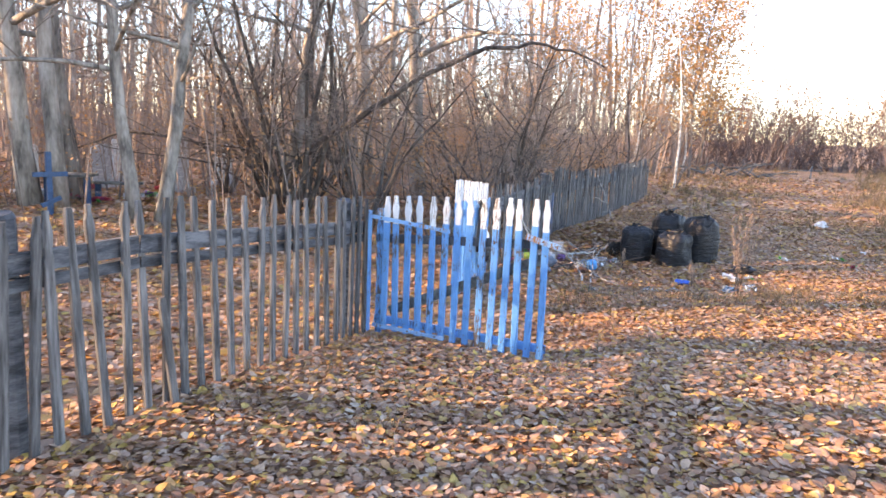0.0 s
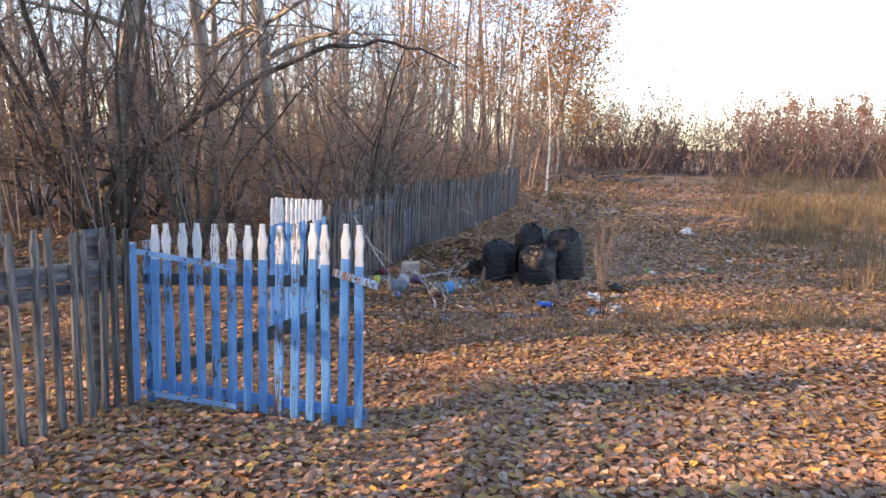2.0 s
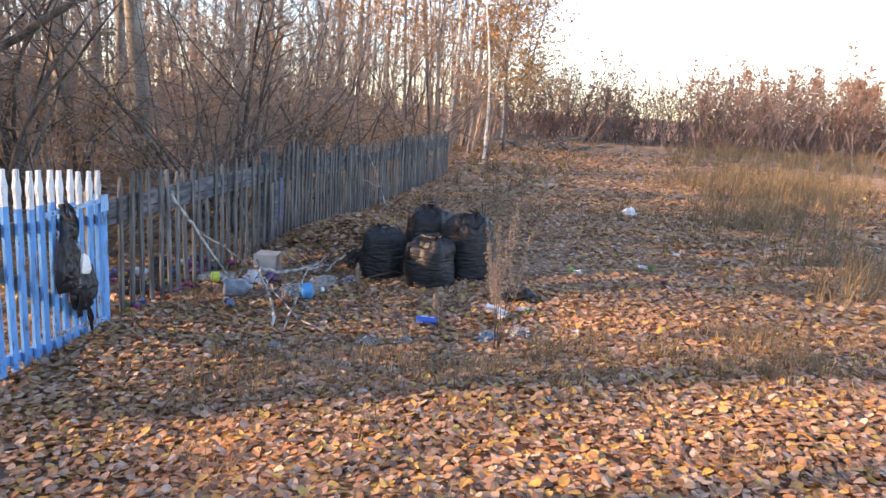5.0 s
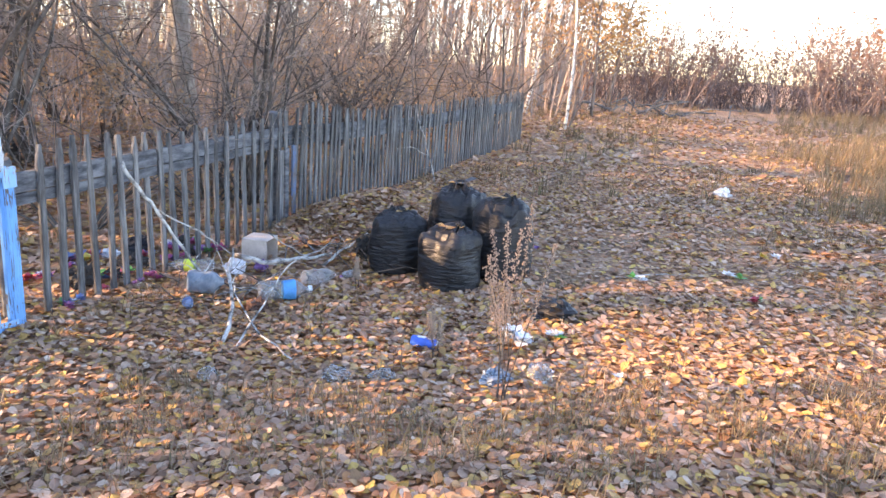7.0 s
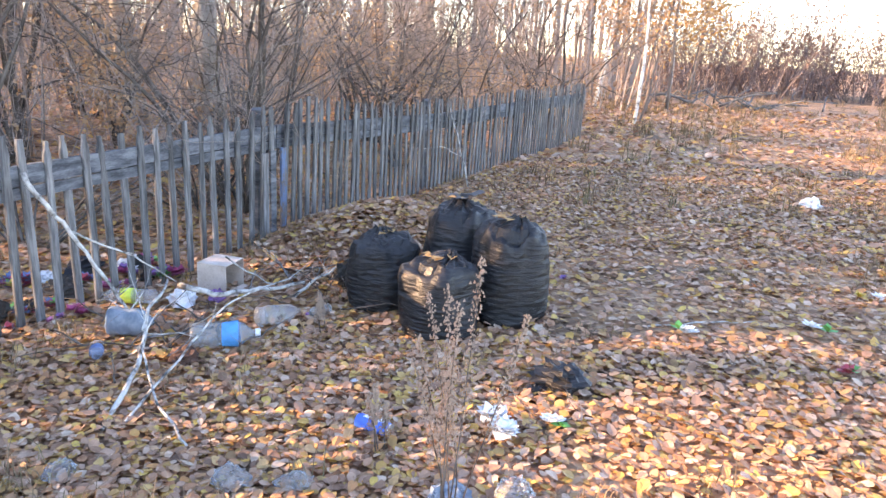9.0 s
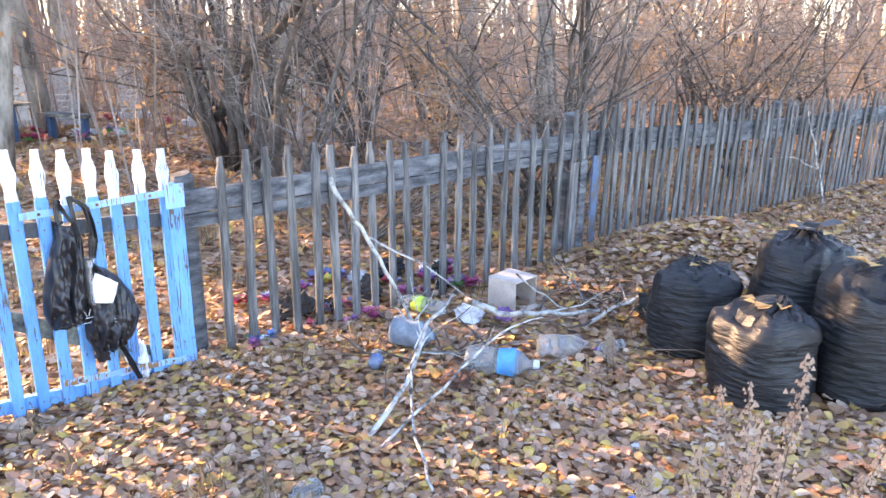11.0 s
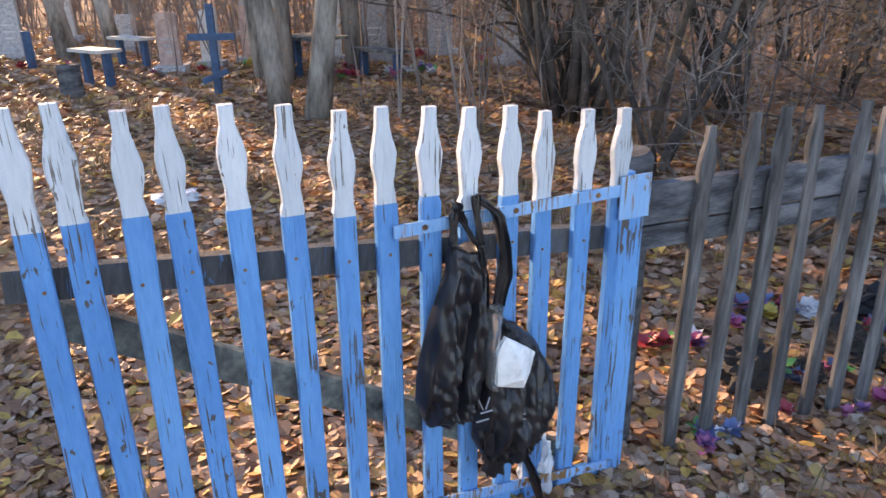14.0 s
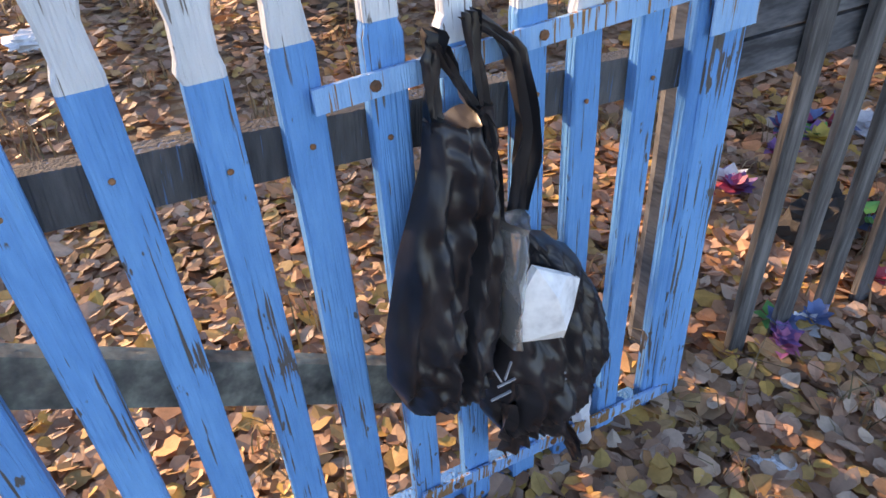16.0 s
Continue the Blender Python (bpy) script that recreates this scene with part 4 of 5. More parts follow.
swell = lambda x: 1.10 + 0.11 * math.sin(0.55 * x) + 0.09 * math.sin(1.27 * x + 1.0) + 0.12 * sstep(24, 34, x)
brush("far_thicket", "russet and mauve-grey leafless thicket across the field", 305, spots_in(5, 3500, 8, 75, 38, 62, lambda x, y: y > 43.5 - 0.10 * (x - 10) and y < 56), (3.6, 5.6), (0.014, 0.028), 14, MAUVE_LEAF, 80000, 0.085, THICKET_TWIG, 0.38, swell, 0.03)
brush("far_thicket", "taller birches with orange leaves in the far thicket", 306, spots_in(6, 190, 10, 60, 43, 58, lambda x, y: x > 25), (4.8, 7.0), (0.03, 0.05), 26, RUST_LEAF, 30000, 0.11, THICKET_TWIG, 0.14)


def leafy_birch(seed, x, y, h, r, leaf_n, label, lean=(0.0, 0.0), mat=None, size=0.06, boughs=22, bark=None):
    """Slender birch: white trunk, dark twigs, and leaves as a crown with gaps."""
    rg = random.Random(seed)
    t = thing("birch_tree", (x, y, gz(x, y)), label, "birch", "birches by the track")
    trunk, crown = Mesh(), Mesh()
    pts = wander(rg, Vector((0, 0, -0.1)), Vector((lean[0], lean[1], 1)).normalized(), h, 12, 0.035)
    rad = [r * (1 - 0.88 * i / 12) + 0.004 for i in range(13)]
    trunk.tube(pts, rad, 8)
    ends = []
    for k in range(boughs):
        f = 0.2 + 0.78 * (k + rg.random()) / boughs
        i = min(int(f * 12), 11)
        p = pts[i].lerp(pts[i + 1], f * 12 - i)
        a = rg.uniform(0, 6.283)
        le = (1.2 - f) * h * rg.uniform(0.18, 0.34)
        q = wander(rg, p, Vector((math.cos(a), math.sin(a), rg.uniform(0.5, 1.3))).normalized(), le, 5, 0.16, 0.0)
        rr = rad[i] * 0.35
        crown.tube(q, [rr * (1 - 0.8 * j / 5) for j in range(6)], 4, cap=False)
        twigs(crown, rg, q, rr * 0.5, 8, le * 0.4)
        ends += q[2:]
    part("trunk", trunk, bark or BIRCH, t, "" if bark else "white birch trunk with dark marks", smooth=True)
    tagged(part("crown", crown, TWIG, t), kind="stuff")
    if leaf_n:
        nr = np.random.default_rng(seed)
        E = np.array([tuple(e) for e in ends])
        c = E[nr.integers(0, len(E), leaf_n)] + nr.normal(0, 0.28, (leaf_n, 3))
        V, F = leaf_quads(c, size, nr)
        me = bpy.data.meshes.new("leaf_clump")
        me.from_pydata(V.tolist(), [], F.tolist())
        me.materials.append(mat or ORANGE_LEAF)
        tagged(part("foliage", me, None, t, "orange autumn leaves"), kind="stuff")
    return t


leafy_birch(401, 4.95, 23.9, 6.0, 0.042, 0, "slender leaning bare birch at the end of the fence", (0.12, 0.05))
leafy_birch(402, 4.35, 29.5, 9.0, 0.07, 300, "tall white birch leaning over the track", (0.16, 0.0), size=0.07)
leafy_birch(403, 7.4, 34.5, 5.5, 0.05, 200, "crooked white birch by the track", (0.20, 0.0), size=0.07)
for i, (x, y, h) in enumerate(((4.0, 29.5, 9.5), (5.6, 33.0, 9.0), (7.0, 37.5, 10), (2.2, 31.0, 11), (4.5, 37, 12), (0.5, 27.0, 10.5), (6.7, 29.8, 8.5), (8.1, 34.5, 8.5), (9.2, 39.0, 9.0), (5.7, 27.6, 7.5))):
    leafy_birch(410 + i, x, y, h, 0.055, 2100, "birch still holding orange autumn leaves", (rng.uniform(-0.05, 0.1), 0), size=0.07, bark=TWIG, boughs=30)


# ---- the many-stemmed tree by the graves and its long bough ----
def old_bush(x, y):
    rg = random.Random(55)
    t = thing("bush_tree", (x, y, gz(x, y)), "dark many-stemmed bare tree with one long arching bough", "tree")
    tw = Mesh()
    for k in range(9):
        a = k * 0.75 + rg.uniform(-0.2, 0.2)
        q = wander(rg, Vector((math.cos(a) * 0.16, math.sin(a) * 0.16, -0.1)), Vector((math.cos(a) * 0.28, math.sin(a) * 0.28, 1)).normalized(), rg.uniform(3.5, 6.5), 9, 0.09)
        r = rg.uniform(0.035, 0.07)
        part("limb", Mesh().tube(q, [r * (1 - 0.85 * j / 9) for j in range(10)], 8), DARK_BARK, t, smooth=True)
        twigs(tw, rg, q, r * 0.4, 16, 1.2)
    boughs = (
        ([(-0.44, 0.07, 0.48), (0.07, -0.01, 0.93), (0.76, -0.11, 1.42), (1.61, -0.24, 1.98), (2.41, -0.36, 2.47), (3.1, -0.46, 2.75), (3.77, -0.56, 2.82), (4.35, -0.65, 2.73), (4.85, -0.73, 2.51)], 0.062),
        ([(-0.54, 0.08, 0.66), (-0.86, 0.13, 0.95), (-1.39, 0.21, 0.98), (-2.04, 0.31, 1.16), (-2.71, 0.41, 1.21), (-3.25, 0.49, 1.25), (-4.0, 0.6, 0.98), (-4.99, 0.75, 0.78), (-6.02, 0.9, 0.57)], 0.045),
        ([(-1.28, 0.19, 1.19), (-1.43, 0.21, 2.04), (-1.6, 0.24, 2.73), (-2.33, 0.35, 2.87), (-3.18, 0.48, 2.83), (-4.39, 0.66, 2.6)], 0.035))
    for pts, r in boughs:
        q = []
        for i in range(len(pts) - 1):
            for k in range(3):
                q.append(Vector(pts[i]).lerp(Vector(pts[i + 1]), k / 3) + Vector((rg.gauss(0, 0.02), rg.gauss(0, 0.05), rg.gauss(0, 0.02))))
        q.append(Vector(pts[-1]))
        n = len(q)
        part("bough", Mesh().tube(q, [r * (1 - 0.85 * j / n) for j in range(n)], 8), DARK_BARK, t, "long arching dark bough", smooth=True)
        twigs(tw, rg, q, r * 0.3, 44, 1.0, wild=0.2, rise=0.1)
    tagged(part("crown", tw, TWIG, t), kind="stuff")


old_bush(-3.7, 11.6)
for k, (x, y, s) in enumerate(((-1.2, 10.6, 0.9), (-2.3, 11.0, 1.0), (-0.6, 12.2, 0.9), (-2.9, 12.9, 1.1), (-1.2, 14.6, 1.1))):
    plant_shrub(4 + k % 4 if k % 2 else k % 4, x, y, s, 50.0 * k, "bare brown shrub beside the fence")


# ---- litter by the fence ----
def solid(name, colour, rough=0.5, spec=0.4, **kw):
    c = Vector(colour)
    return material(name, [tuple(c * 0.75), tuple(c), tuple(c * 1.15)], scale=20, bump=0.15, fine=90, rough=rough, spec=spec, **kw)


CLEAR = material("clear_plastic", [(0.70, 0.76, 0.80), (0.80, 0.85, 0.88), (0.88, 0.91, 0.93)], scale=18, bump=0.5, fine=60, rough=0.12, clear=0.85, spec=0.6)
PALE_JUG = material("bluish_plastic", [(0.20, 0.26, 0.33), (0.28, 0.35, 0.43), (0.38, 0.45, 0.52)], scale=18, bump=0.4, fine=60, rough=0.25, clear=0.45, spec=0.6)
CARD = material("cardboard", [(0.42, 0.34, 0.29), (0.52, 0.43, 0.37), (0.60, 0.51, 0.45)], scale=9, bump=0.2, fine=80)
LABEL_BLUE, LABEL_YELLOW = solid("blue_label", (0.04, 0.30, 0.62)), solid("yellow_label", (0.62, 0.72, 0.10))
CAN_BLUE, ALU = solid("can_blue", (0.03, 0.13, 0.55), 0.35), solid("aluminium", (0.75, 0.76, 0.78), 0.3, metal=0.8)
WHITE_BAG = material("white_plastic", [(0.55, 0.57, 0.60), (0.72, 0.74, 0.77), (0.82, 0.83, 0.85)], scale=16, bump=0.4, fine=60, rough=0.4, through_light=0.2)
PETALS = {"pink": solid("pink_cloth", (0.55, 0.17, 0.30)), "violet": solid("violet_cloth", (0.22, 0.11, 0.29)), "red": solid("red_cloth", (0.40, 0.05, 0.07)),
          "white": solid("white_cloth", (0.68, 0.70, 0.72)), "green": solid("green_cloth", (0.09, 0.34, 0.09)), "blue": solid("blue_cloth", (0.10, 0.16, 0.32)), "yellow": solid("yellow_cloth", (0.52, 0.38, 0.08)),
          "magenta": solid("magenta_cloth", (0.36, 0.06, 0.15))}


def lying(at, turn, r, lift=0.0, tip=0.0):
    """Pose for a round thing that lies on its side; its axis is local z."""
    x, y = at
    return pose(x, y, gz(x, y) + r + 0.012 + lift, 0, 90 - tip, turn)


def bottle(at, turn, length, r, label, body, band=None, cap=None, lift=0.0, tip=0.0, band_at=(0.35, 0.62)):
    b = thing("bottle", (0, 0, 0), label, "bottle", "bottles in the litter")
    b.matrix_world = lying(at, turn, r, lift, tip)
    s = length
    prof = [(r * 0.7, 0), (r * 0.97, s * 0.03), (r, s * 0.08)]
    for k in range(6):
        prof += [(r * (1.0 if k % 2 else 0.955), s * (0.12 + 0.09 * k))]
    prof += [(r * 0.98, s * 0.68), (r * 0.8, s * 0.78), (r * 0.42, s * 0.88), (r * 0.30, s * 0.92), (r * 0.30, s * 0.97)]
    dent = lambda p: p + Vector((noise.noise(p * 14 + Vector((s * 9, 0, 0))), noise.noise(p * 14 + Vector((0, 5, 0))), 0)) * r * 0.16
    part("body", Mesh().lathe(prof, 20, wob=dent), body, b, smooth=True)
    if band:
        part("band", Mesh().lathe([(r * 0.99, s * band_at[0]), (r * 1.015, s * band_at[0] + 0.004), (r * 1.015, s * band_at[1] - 0.004), (r * 0.99, s * band_at[1])], 20, wob=dent), band, b, "printed paper band", smooth=True)
    if cap:
        part("cap", Mesh().lathe([(r * 0.34, s * 0.95), (r * 0.36, s * 0.955), (r * 0.36, s * 1.02), (r * 0.30, s * 1.03)], 14), cap, b, "screw cap")
    return b


bottle((0.82, 9.17), 22, 0.36, 0.072, "big dented clear plastic bottle with a blue band", CLEAR, LABEL_BLUE, PETALS["white"], band_at=(0.46, 0.70))
bottle((1.05, 9.52), 40, 0.28, 0.06, "crushed clear plastic bottle lying under the branches", CLEAR, None, None, lift=0.01)
bottle((0.33, 9.20), 12, 0.25, 0.08, "pale bluish plastic jug lying in the leaves", PALE_JUG)
bottle((0.36, 9.66), 186, 0.36, 0.046, "clear bottle with a yellow-green band by the fence", CLEAR, LABEL_YELLOW, None, lift=0.02, band_at=(0.40, 0.60))
bottle((1.40, 9.84), 235, 0.17, 0.032, "small clear bottle with a violet cap", CLEAR, None, PETALS["violet"])
bottle((0.40, 8.98), 300, 0.16, 0.035, "small crushed clear bottle", CLEAR, PETALS["blue"], None)


def drink_can(x, y, turn):
    c = thing("drink_can", (0, 0, 0), "blue drink can lying on its side among leaves", "can")
    c.matrix_world = lying((x, y), turn, 0.033)
    part("body", Mesh().lathe([(0.030, 0.0), (0.033, 0.006), (0.033, 0.150), (0.028, 0.162)], 20), CAN_BLUE, c, smooth=True)
    part("lid", Mesh().lathe([(0.028, 0.161), (0.0285, 0.166), (0.026, 0.167), (0.025, 0.163)], 20), ALU, c, "bare aluminium lid")
    part("base", Mesh().lathe([(0.024, -0.003), (0.0295, 0.001)], 20), ALU, c, "bare aluminium base")
    for k in range(2):
        part("print_bar", Mesh().box((0.002, 0.022, 0.05 - 0.02 * k)), PETALS["white"], c, "pale bar of print", m=pose(-0.0325, 0, 0.06 + 0.06 * k))


drink_can(1.92, 8.51, -20)


def carton(x, y, turn):
    """Open cardboard box on its side, the mouth towards +x, flap bent out."""
    b = thing("cardboard_box", (x, y, gz(x, y) + 0.01), "damp open cardboard box lying on its side", "box", turn=turn)
    w, d, h, t = 0.21, 0.22, 0.20, 0.006
    for nm, size, at in (("bottom", (w, d, t), (0, 0, t / 2)), ("top", (w, d, t), (0, 0, h - t / 2)), ("side", (w, t, h - 2 * t), (0, -d / 2 + t / 2, h / 2)), ("side", (w, t, h - 2 * t), (0, d / 2 - t / 2, h / 2)), ("back", (t, d - 2 * t, h - 2 * t), (-w / 2 + t / 2, 0, h / 2))):
        part(nm, Mesh().box(size), CARD, b, m=pose(*at))
    part("flap", Mesh().box((0.09, d - 0.02, 0.004)), CARD, b, "bent cardboard flap", m=pose(w / 2 + 0.043, 0, 0.012, 0, 6, 0))


carton(0.585, 10.08, -8)


def flower(x, y, colours, seed, label, size=0.05, z=None, n=3):
    """An artificial flower head or small bunch: petals and leaves of stiff cloth."""
    rg = random.Random(seed)
    f = thing("artificial_flower", (x, y, (gz(x, y) if z is None else z) + 0.01), label, "artificial flower", "lost grave flowers", turn=rg.uniform(0, 360))
    for k in range(n):
        col = colours[k % len(colours)]
        c = Vector((rg.uniform(-1, 1), rg.uniform(-1, 1), rg.uniform(0.3, 0.9))) * size * 0.9 if n > 1 else Vector((0, 0, size * 0.4))
        mb = Mesh()
        cnt = 5 if col == "green" else 12
        for j in range(cnt):
            a = 2 * math.pi * j / cnt * 2.0 + rg.uniform(-0.2, 0.2)
            tilt = 0.15 + 0.9 * (j / cnt) + rg.uniform(-0.1, 0.1)
            d = Vector((math.cos(a) * math.cos(tilt), math.sin(a) * math.cos(tilt), math.sin(tilt)))
            s = Vector((-math.sin(a), math.cos(a), 0))
            L = size * rg.uniform(0.7, 1.1)
            mb.add([c, c + d * L * 0.5 + s * L * 0.34, c + d * L + Vector((0, 0, -0.1 * L)), c + d * L * 0.5 - s * L * 0.34], [(0, 1, 2), (0, 2, 3)])
        part("leaf" if col == "green" else "bloom", mb, PETALS[col], f, "green cloth leaf" if col == "green" else "")
    return f


for i, (x, y, cols, lab, sz, n) in enumerate((
        (-0.235, 8.72, ("pink", "violet", "green", "blue"), "pink and violet cloth flowers at the fence foot", 0.05, 4),
        (-0.185, 8.80, ("blue", "white"), "dark blue cloth scrap at the fence foot", 0.05, 2),
        (-0.06, 9.28, ("violet", "pink"), "violet cloth flower at the fence foot", 0.04, 2),
        (0.02, 9.42, ("magenta", "pink"), "faded pink cloth flowers at the fence foot", 0.055, 3),
        (-0.02, 9.85, ("magenta", "pink", "violet"), "magenta cloth flowers behind the fence", 0.07, 4),
        (0.10, 10.12, ("green", "violet", "green"), "green and violet cloth bunch behind the fence", 0.08, 5),
        (0.22, 10.20, ("magenta", "magenta"), "crimson cloth flower behind the fence", 0.07, 3),
        (-0.72, 9.10, ("red", "green"), "red cloth flower behind the fence", 0.08, 3),
        (-0.60, 9.75, ("red", "yellow"), "red and yellow cloth flower in the leaves", 0.07, 3),
        (-0.15, 9.10, ("white", "red"), "white and red cloth scrap under the fence", 0.045, 2),
        (2.52, 8.47, ("white", "white", "white"), "bunch of white cloth flowers on the leaves", 0.075, 8),
        (2.78, 8.58, ("white", "green"), "white cloth flower with a green stem", 0.055, 3),
        (3.50, 9.62, ("white", "green", "white"), "white cloth flowers with green leaves on the track", 0.06, 4),
        (4.28, 9.82, ("white", "green"), "white cloth flower with green leaves on the track", 0.07, 2),
        (4.18, 9.20, ("red", "green"), "red cloth rose with a green leaf on the track", 0.06, 2),
        (2.86, 10.60, ("violet",), "small violet cloth flower by the bags", 0.05, 1),
        (2.72, 9.05, ("green", "yellow"), "small green cloth leaf", 0.045, 2),
        (4.85, 10.6, ("white", "yellow"), "white cloth flower far on the track", 0.06, 2),
        (3.9, 9.5, ("white",), "scrap of pale cloth on the track", 0.03, 1),
        (3.02, 8.0, ("white",), "round white cloth bloom in the grass", 0.04, 1))):
    flower(x, y, cols, 500 + i, lab, sz, n=n)


def crumple(name, x, y, size, mat, seed, label, category, h=0.4, n=14):
    """A crumpled sheet: a closed lump with sharp random folds."""
    off = Vector((seed * 3.7, seed, 0))
    prof = [(math.sin(math.pi * (i + 0.3) / (n + 0.6)), -math.cos(math.pi * (i + 0.3) / (n + 0.6))) for i in range(n + 1)]

    def wob(p):
        k = 0.75 + 0.8 * abs(noise.noise(p * 2.1 + off)) + 0.35 * abs(noise.noise(p * 5 + off))
        return Vector((p.x * size * k, p.y * size * 0.75 * k, (p.z * k + 0.8) * size * h))

    return single(name, Mesh().lathe(prof, 18, wob=wob), mat, (x, y, gz(x, y)), label, category, turn=seed * 47.0)


crumple("plastic_scrap", 2.80, 8.93, 0.13, BLACK_PLASTIC, 3, "torn black plastic bag lying flat in the leaves", "plastic bag", 0.55)
crumple("plastic_scrap", 2.70, 8.88, 0.06, BLACK_PLASTIC, 4, "torn strip of black plastic bag", "plastic bag", 0.4)
crumple("plastic_sheet", 0.50, 9.72, 0.09, WHITE_BAG, 5, "crumpled white plastic film caught on branches", "plastic film", 0.8)
crumple("plastic_sheet", 0.90, 7.95, 0.07, CLEAR, 6, "crumpled clear plastic in the grass", "plastic film", 0.5)
crumple("plastic_sheet", 1.55, 8.02, 0.08, CLEAR, 7, "crumpled clear plastic in the grass", "plastic film", 0.5)
crumple("plastic_sheet", 1.80, 8.03, 0.07, CLEAR, 8, "crumpled clear plastic in the grass", "plastic film", 0.5)
crumple("plastic_sheet", 2.38, 7.98, 0.09, PALE_JUG, 9, "crumpled bluish plastic in the grass", "plastic film", 0.5)
crumple("plastic_sheet", 2.62, 8.02, 0.08, CLEAR, 10, "crumpled clear plastic in the grass", "plastic film", 0.6)
crumple("paper_scrap", 5.60, 13.80, 0.10, PETALS["white"], 11, "white paper scrap far down the track", "paper", 0.7)
crumple("paper_scrap", -0.07, 8.37, 0.045, PETALS["white"], 12, "small white paper scrap on the leaves", "paper", 0.3)
crumple("paper_scrap", -3.55, 8.03, 0.13, PETALS["white"], 13, "white paper lying between the graves", "paper", 0.35)
crumple("rag", 0.86, 9.02, 0.09, solid("brown_rag", (0.10, 0.05, 0.035), 0.9), 14, "dark brown rag under the branches", "rag", 0.5)
crumple("rag", 0.66, 9.86, 0.06, PETALS["violet"], 15, "violet rag beside the cardboard box", "rag", 0.8)
crumple("rag", 1.42, 10.28, 0.10, solid("charred_rag", (0.03, 0.028, 0.026), 0.9), 16, "dark sooty rag beside the bags", "rag", 1.1)
crumple("rag", -0.42, 10.1, 0.12, solid("dark_cloth", (0.02, 0.022, 0.03), 0.8), 17, "dark cloth bundle behind the fence", "rag", 0.7)
crumple("plastic_sheet", -0.55, 9.92, 0.09, WHITE_BAG, 18, "white plastic behind the fence", "plastic film", 0.5)
crumple("plastic_sheet", -0.28, 10.35, 0.05, WHITE_BAG, 19, "white plastic cup behind the fence", "plastic film", 0.8)
crumple("plastic_sheet", -0.40, 8.14, 0.055, WHITE_BAG, 20, "white plastic bag scrap under the gate", "plastic film", 2.0)
crumple("paper_scrap", 1.80, 8.95, 0.04, WHITE_BAG, 21, "pale paper scrap in the leaves", "paper", 0.3)
crumple("paper_scrap", 1.75, 9.35, 0.035, WHITE_BAG, 22, "pale paper scrap in the leaves", "paper", 0.5)


# ---- old wreaths and rags thrown behind the fence ----
CHAR = solid("dark_wreath", (0.035, 0.033, 0.032), 0.9)
wreaths = random.Random(88)
for k in range(18):
    y = 9.12 + 1.4 * (k + wreaths.random()) / 18
    x = fence_x(y) - wreaths.uniform(0.12, 0.75)
    if k % 3 == 0:
        crumple("rag", x, y, wreaths.uniform(0.06, 0.12), CHAR, 40 + k, "sodden dark rag in the heap behind the fence", "rag", wreaths.uniform(0.5, 1.0))
    else:
        cols = (("magenta", "blue", "green"), ("violet", "magenta", "white"), ("red", "green", "blue"), ("blue", "pink", "violet"))[k % 4]
        flower(x, y, cols, 900 + k, "faded cloth wreath flowers thrown behind the fence", wreaths.uniform(0.045, 0.075), n=4)


# ---- branches ----
OLD_BIRCH = material("old_birch_bark", [(0.06, 0.055, 0.05), (0.30, 0.28, 0.26), (0.46, 0.44, 0.41), (0.56, 0.54, 0.50)], scale=16, bump=0.5, fine=60, rough=0.8)
def branch(pts, r, mat, label, seed, side=0, group="branches in the litter"):
    rg = random.Random(seed)
    P = [Vector(p) for p in pts]
    base = P[0]
    fine = []
    for i in range(len(P) - 1):
        for k in range(4):
            q = P[i].lerp(P[i + 1], k / 4) - base
            fine.append(q + Vector((rg.gauss(0, 0.006), rg.gauss(0, 0.006), rg.gauss(0, 0.006))))
    fine.append(P[-1] - base)
    n = len(fine)
    b = thing("fallen_branch", base, label, "branch", group)
    part("stick", Mesh().tube(fine, [r * (1 - 0.55 * i / n) for i in range(n)], 8), mat, b, smooth=True)
    for k in range(side):
        i = rg.randrange(n // 4, n - 1)
        q = wander(rg, fine[i], Vector((rg.gauss(0, 1), rg.gauss(0, 1), rg.uniform(-0.1, 0.8))).normalized(), rg.uniform(0.15, 0.4), 4, 0.2)
        part("side_twig", Mesh().tube(q, [r * 0.3, r * 0.25, r * 0.2, r * 0.14, r * 0.06], 5), mat, b)
    return b


branch(((-0.08, 9.16, 0.63), (0.05, 9.22, 0.40), (0.17, 9.28, 0.18), (0.33, 9.30, -0.06), (0.50, 9.20, -0.20)), 0.0145, OLD_BIRCH, "peeling birch branch leaning on the fence", 1, 3)
branch(((0.10, 9.27, 0.30), (0.30, 9.55, 0.10), (0.46, 9.72, -0.10)), 0.0068, OLD_BIRCH, "thin pale branch forking towards the box", 2, 1)
branch(((0.52, 9.62, -0.08), (0.72, 9.68, -0.14), (0.95, 9.85, -0.14), (1.16, 10.08, -0.15)), 0.021, OLD_BIRCH, "thick white birch branch with dark rings", 3, 1)
branch(((1.12, 9.98, -0.22), (1.22, 10.15, -0.14), (1.40, 10.45, -0.05)), 0.0124, OLD_BIRCH, "white birch branch end beside the bags", 4, 2)
branch(((0.86, 8.30, -0.27), (0.80, 8.70, -0.14), (0.66, 9.05, -0.02), (0.58, 9.40, 0.03)), 0.0136, OLD_BIRCH, "grey birch branch standing out of the litter", 5, 3)
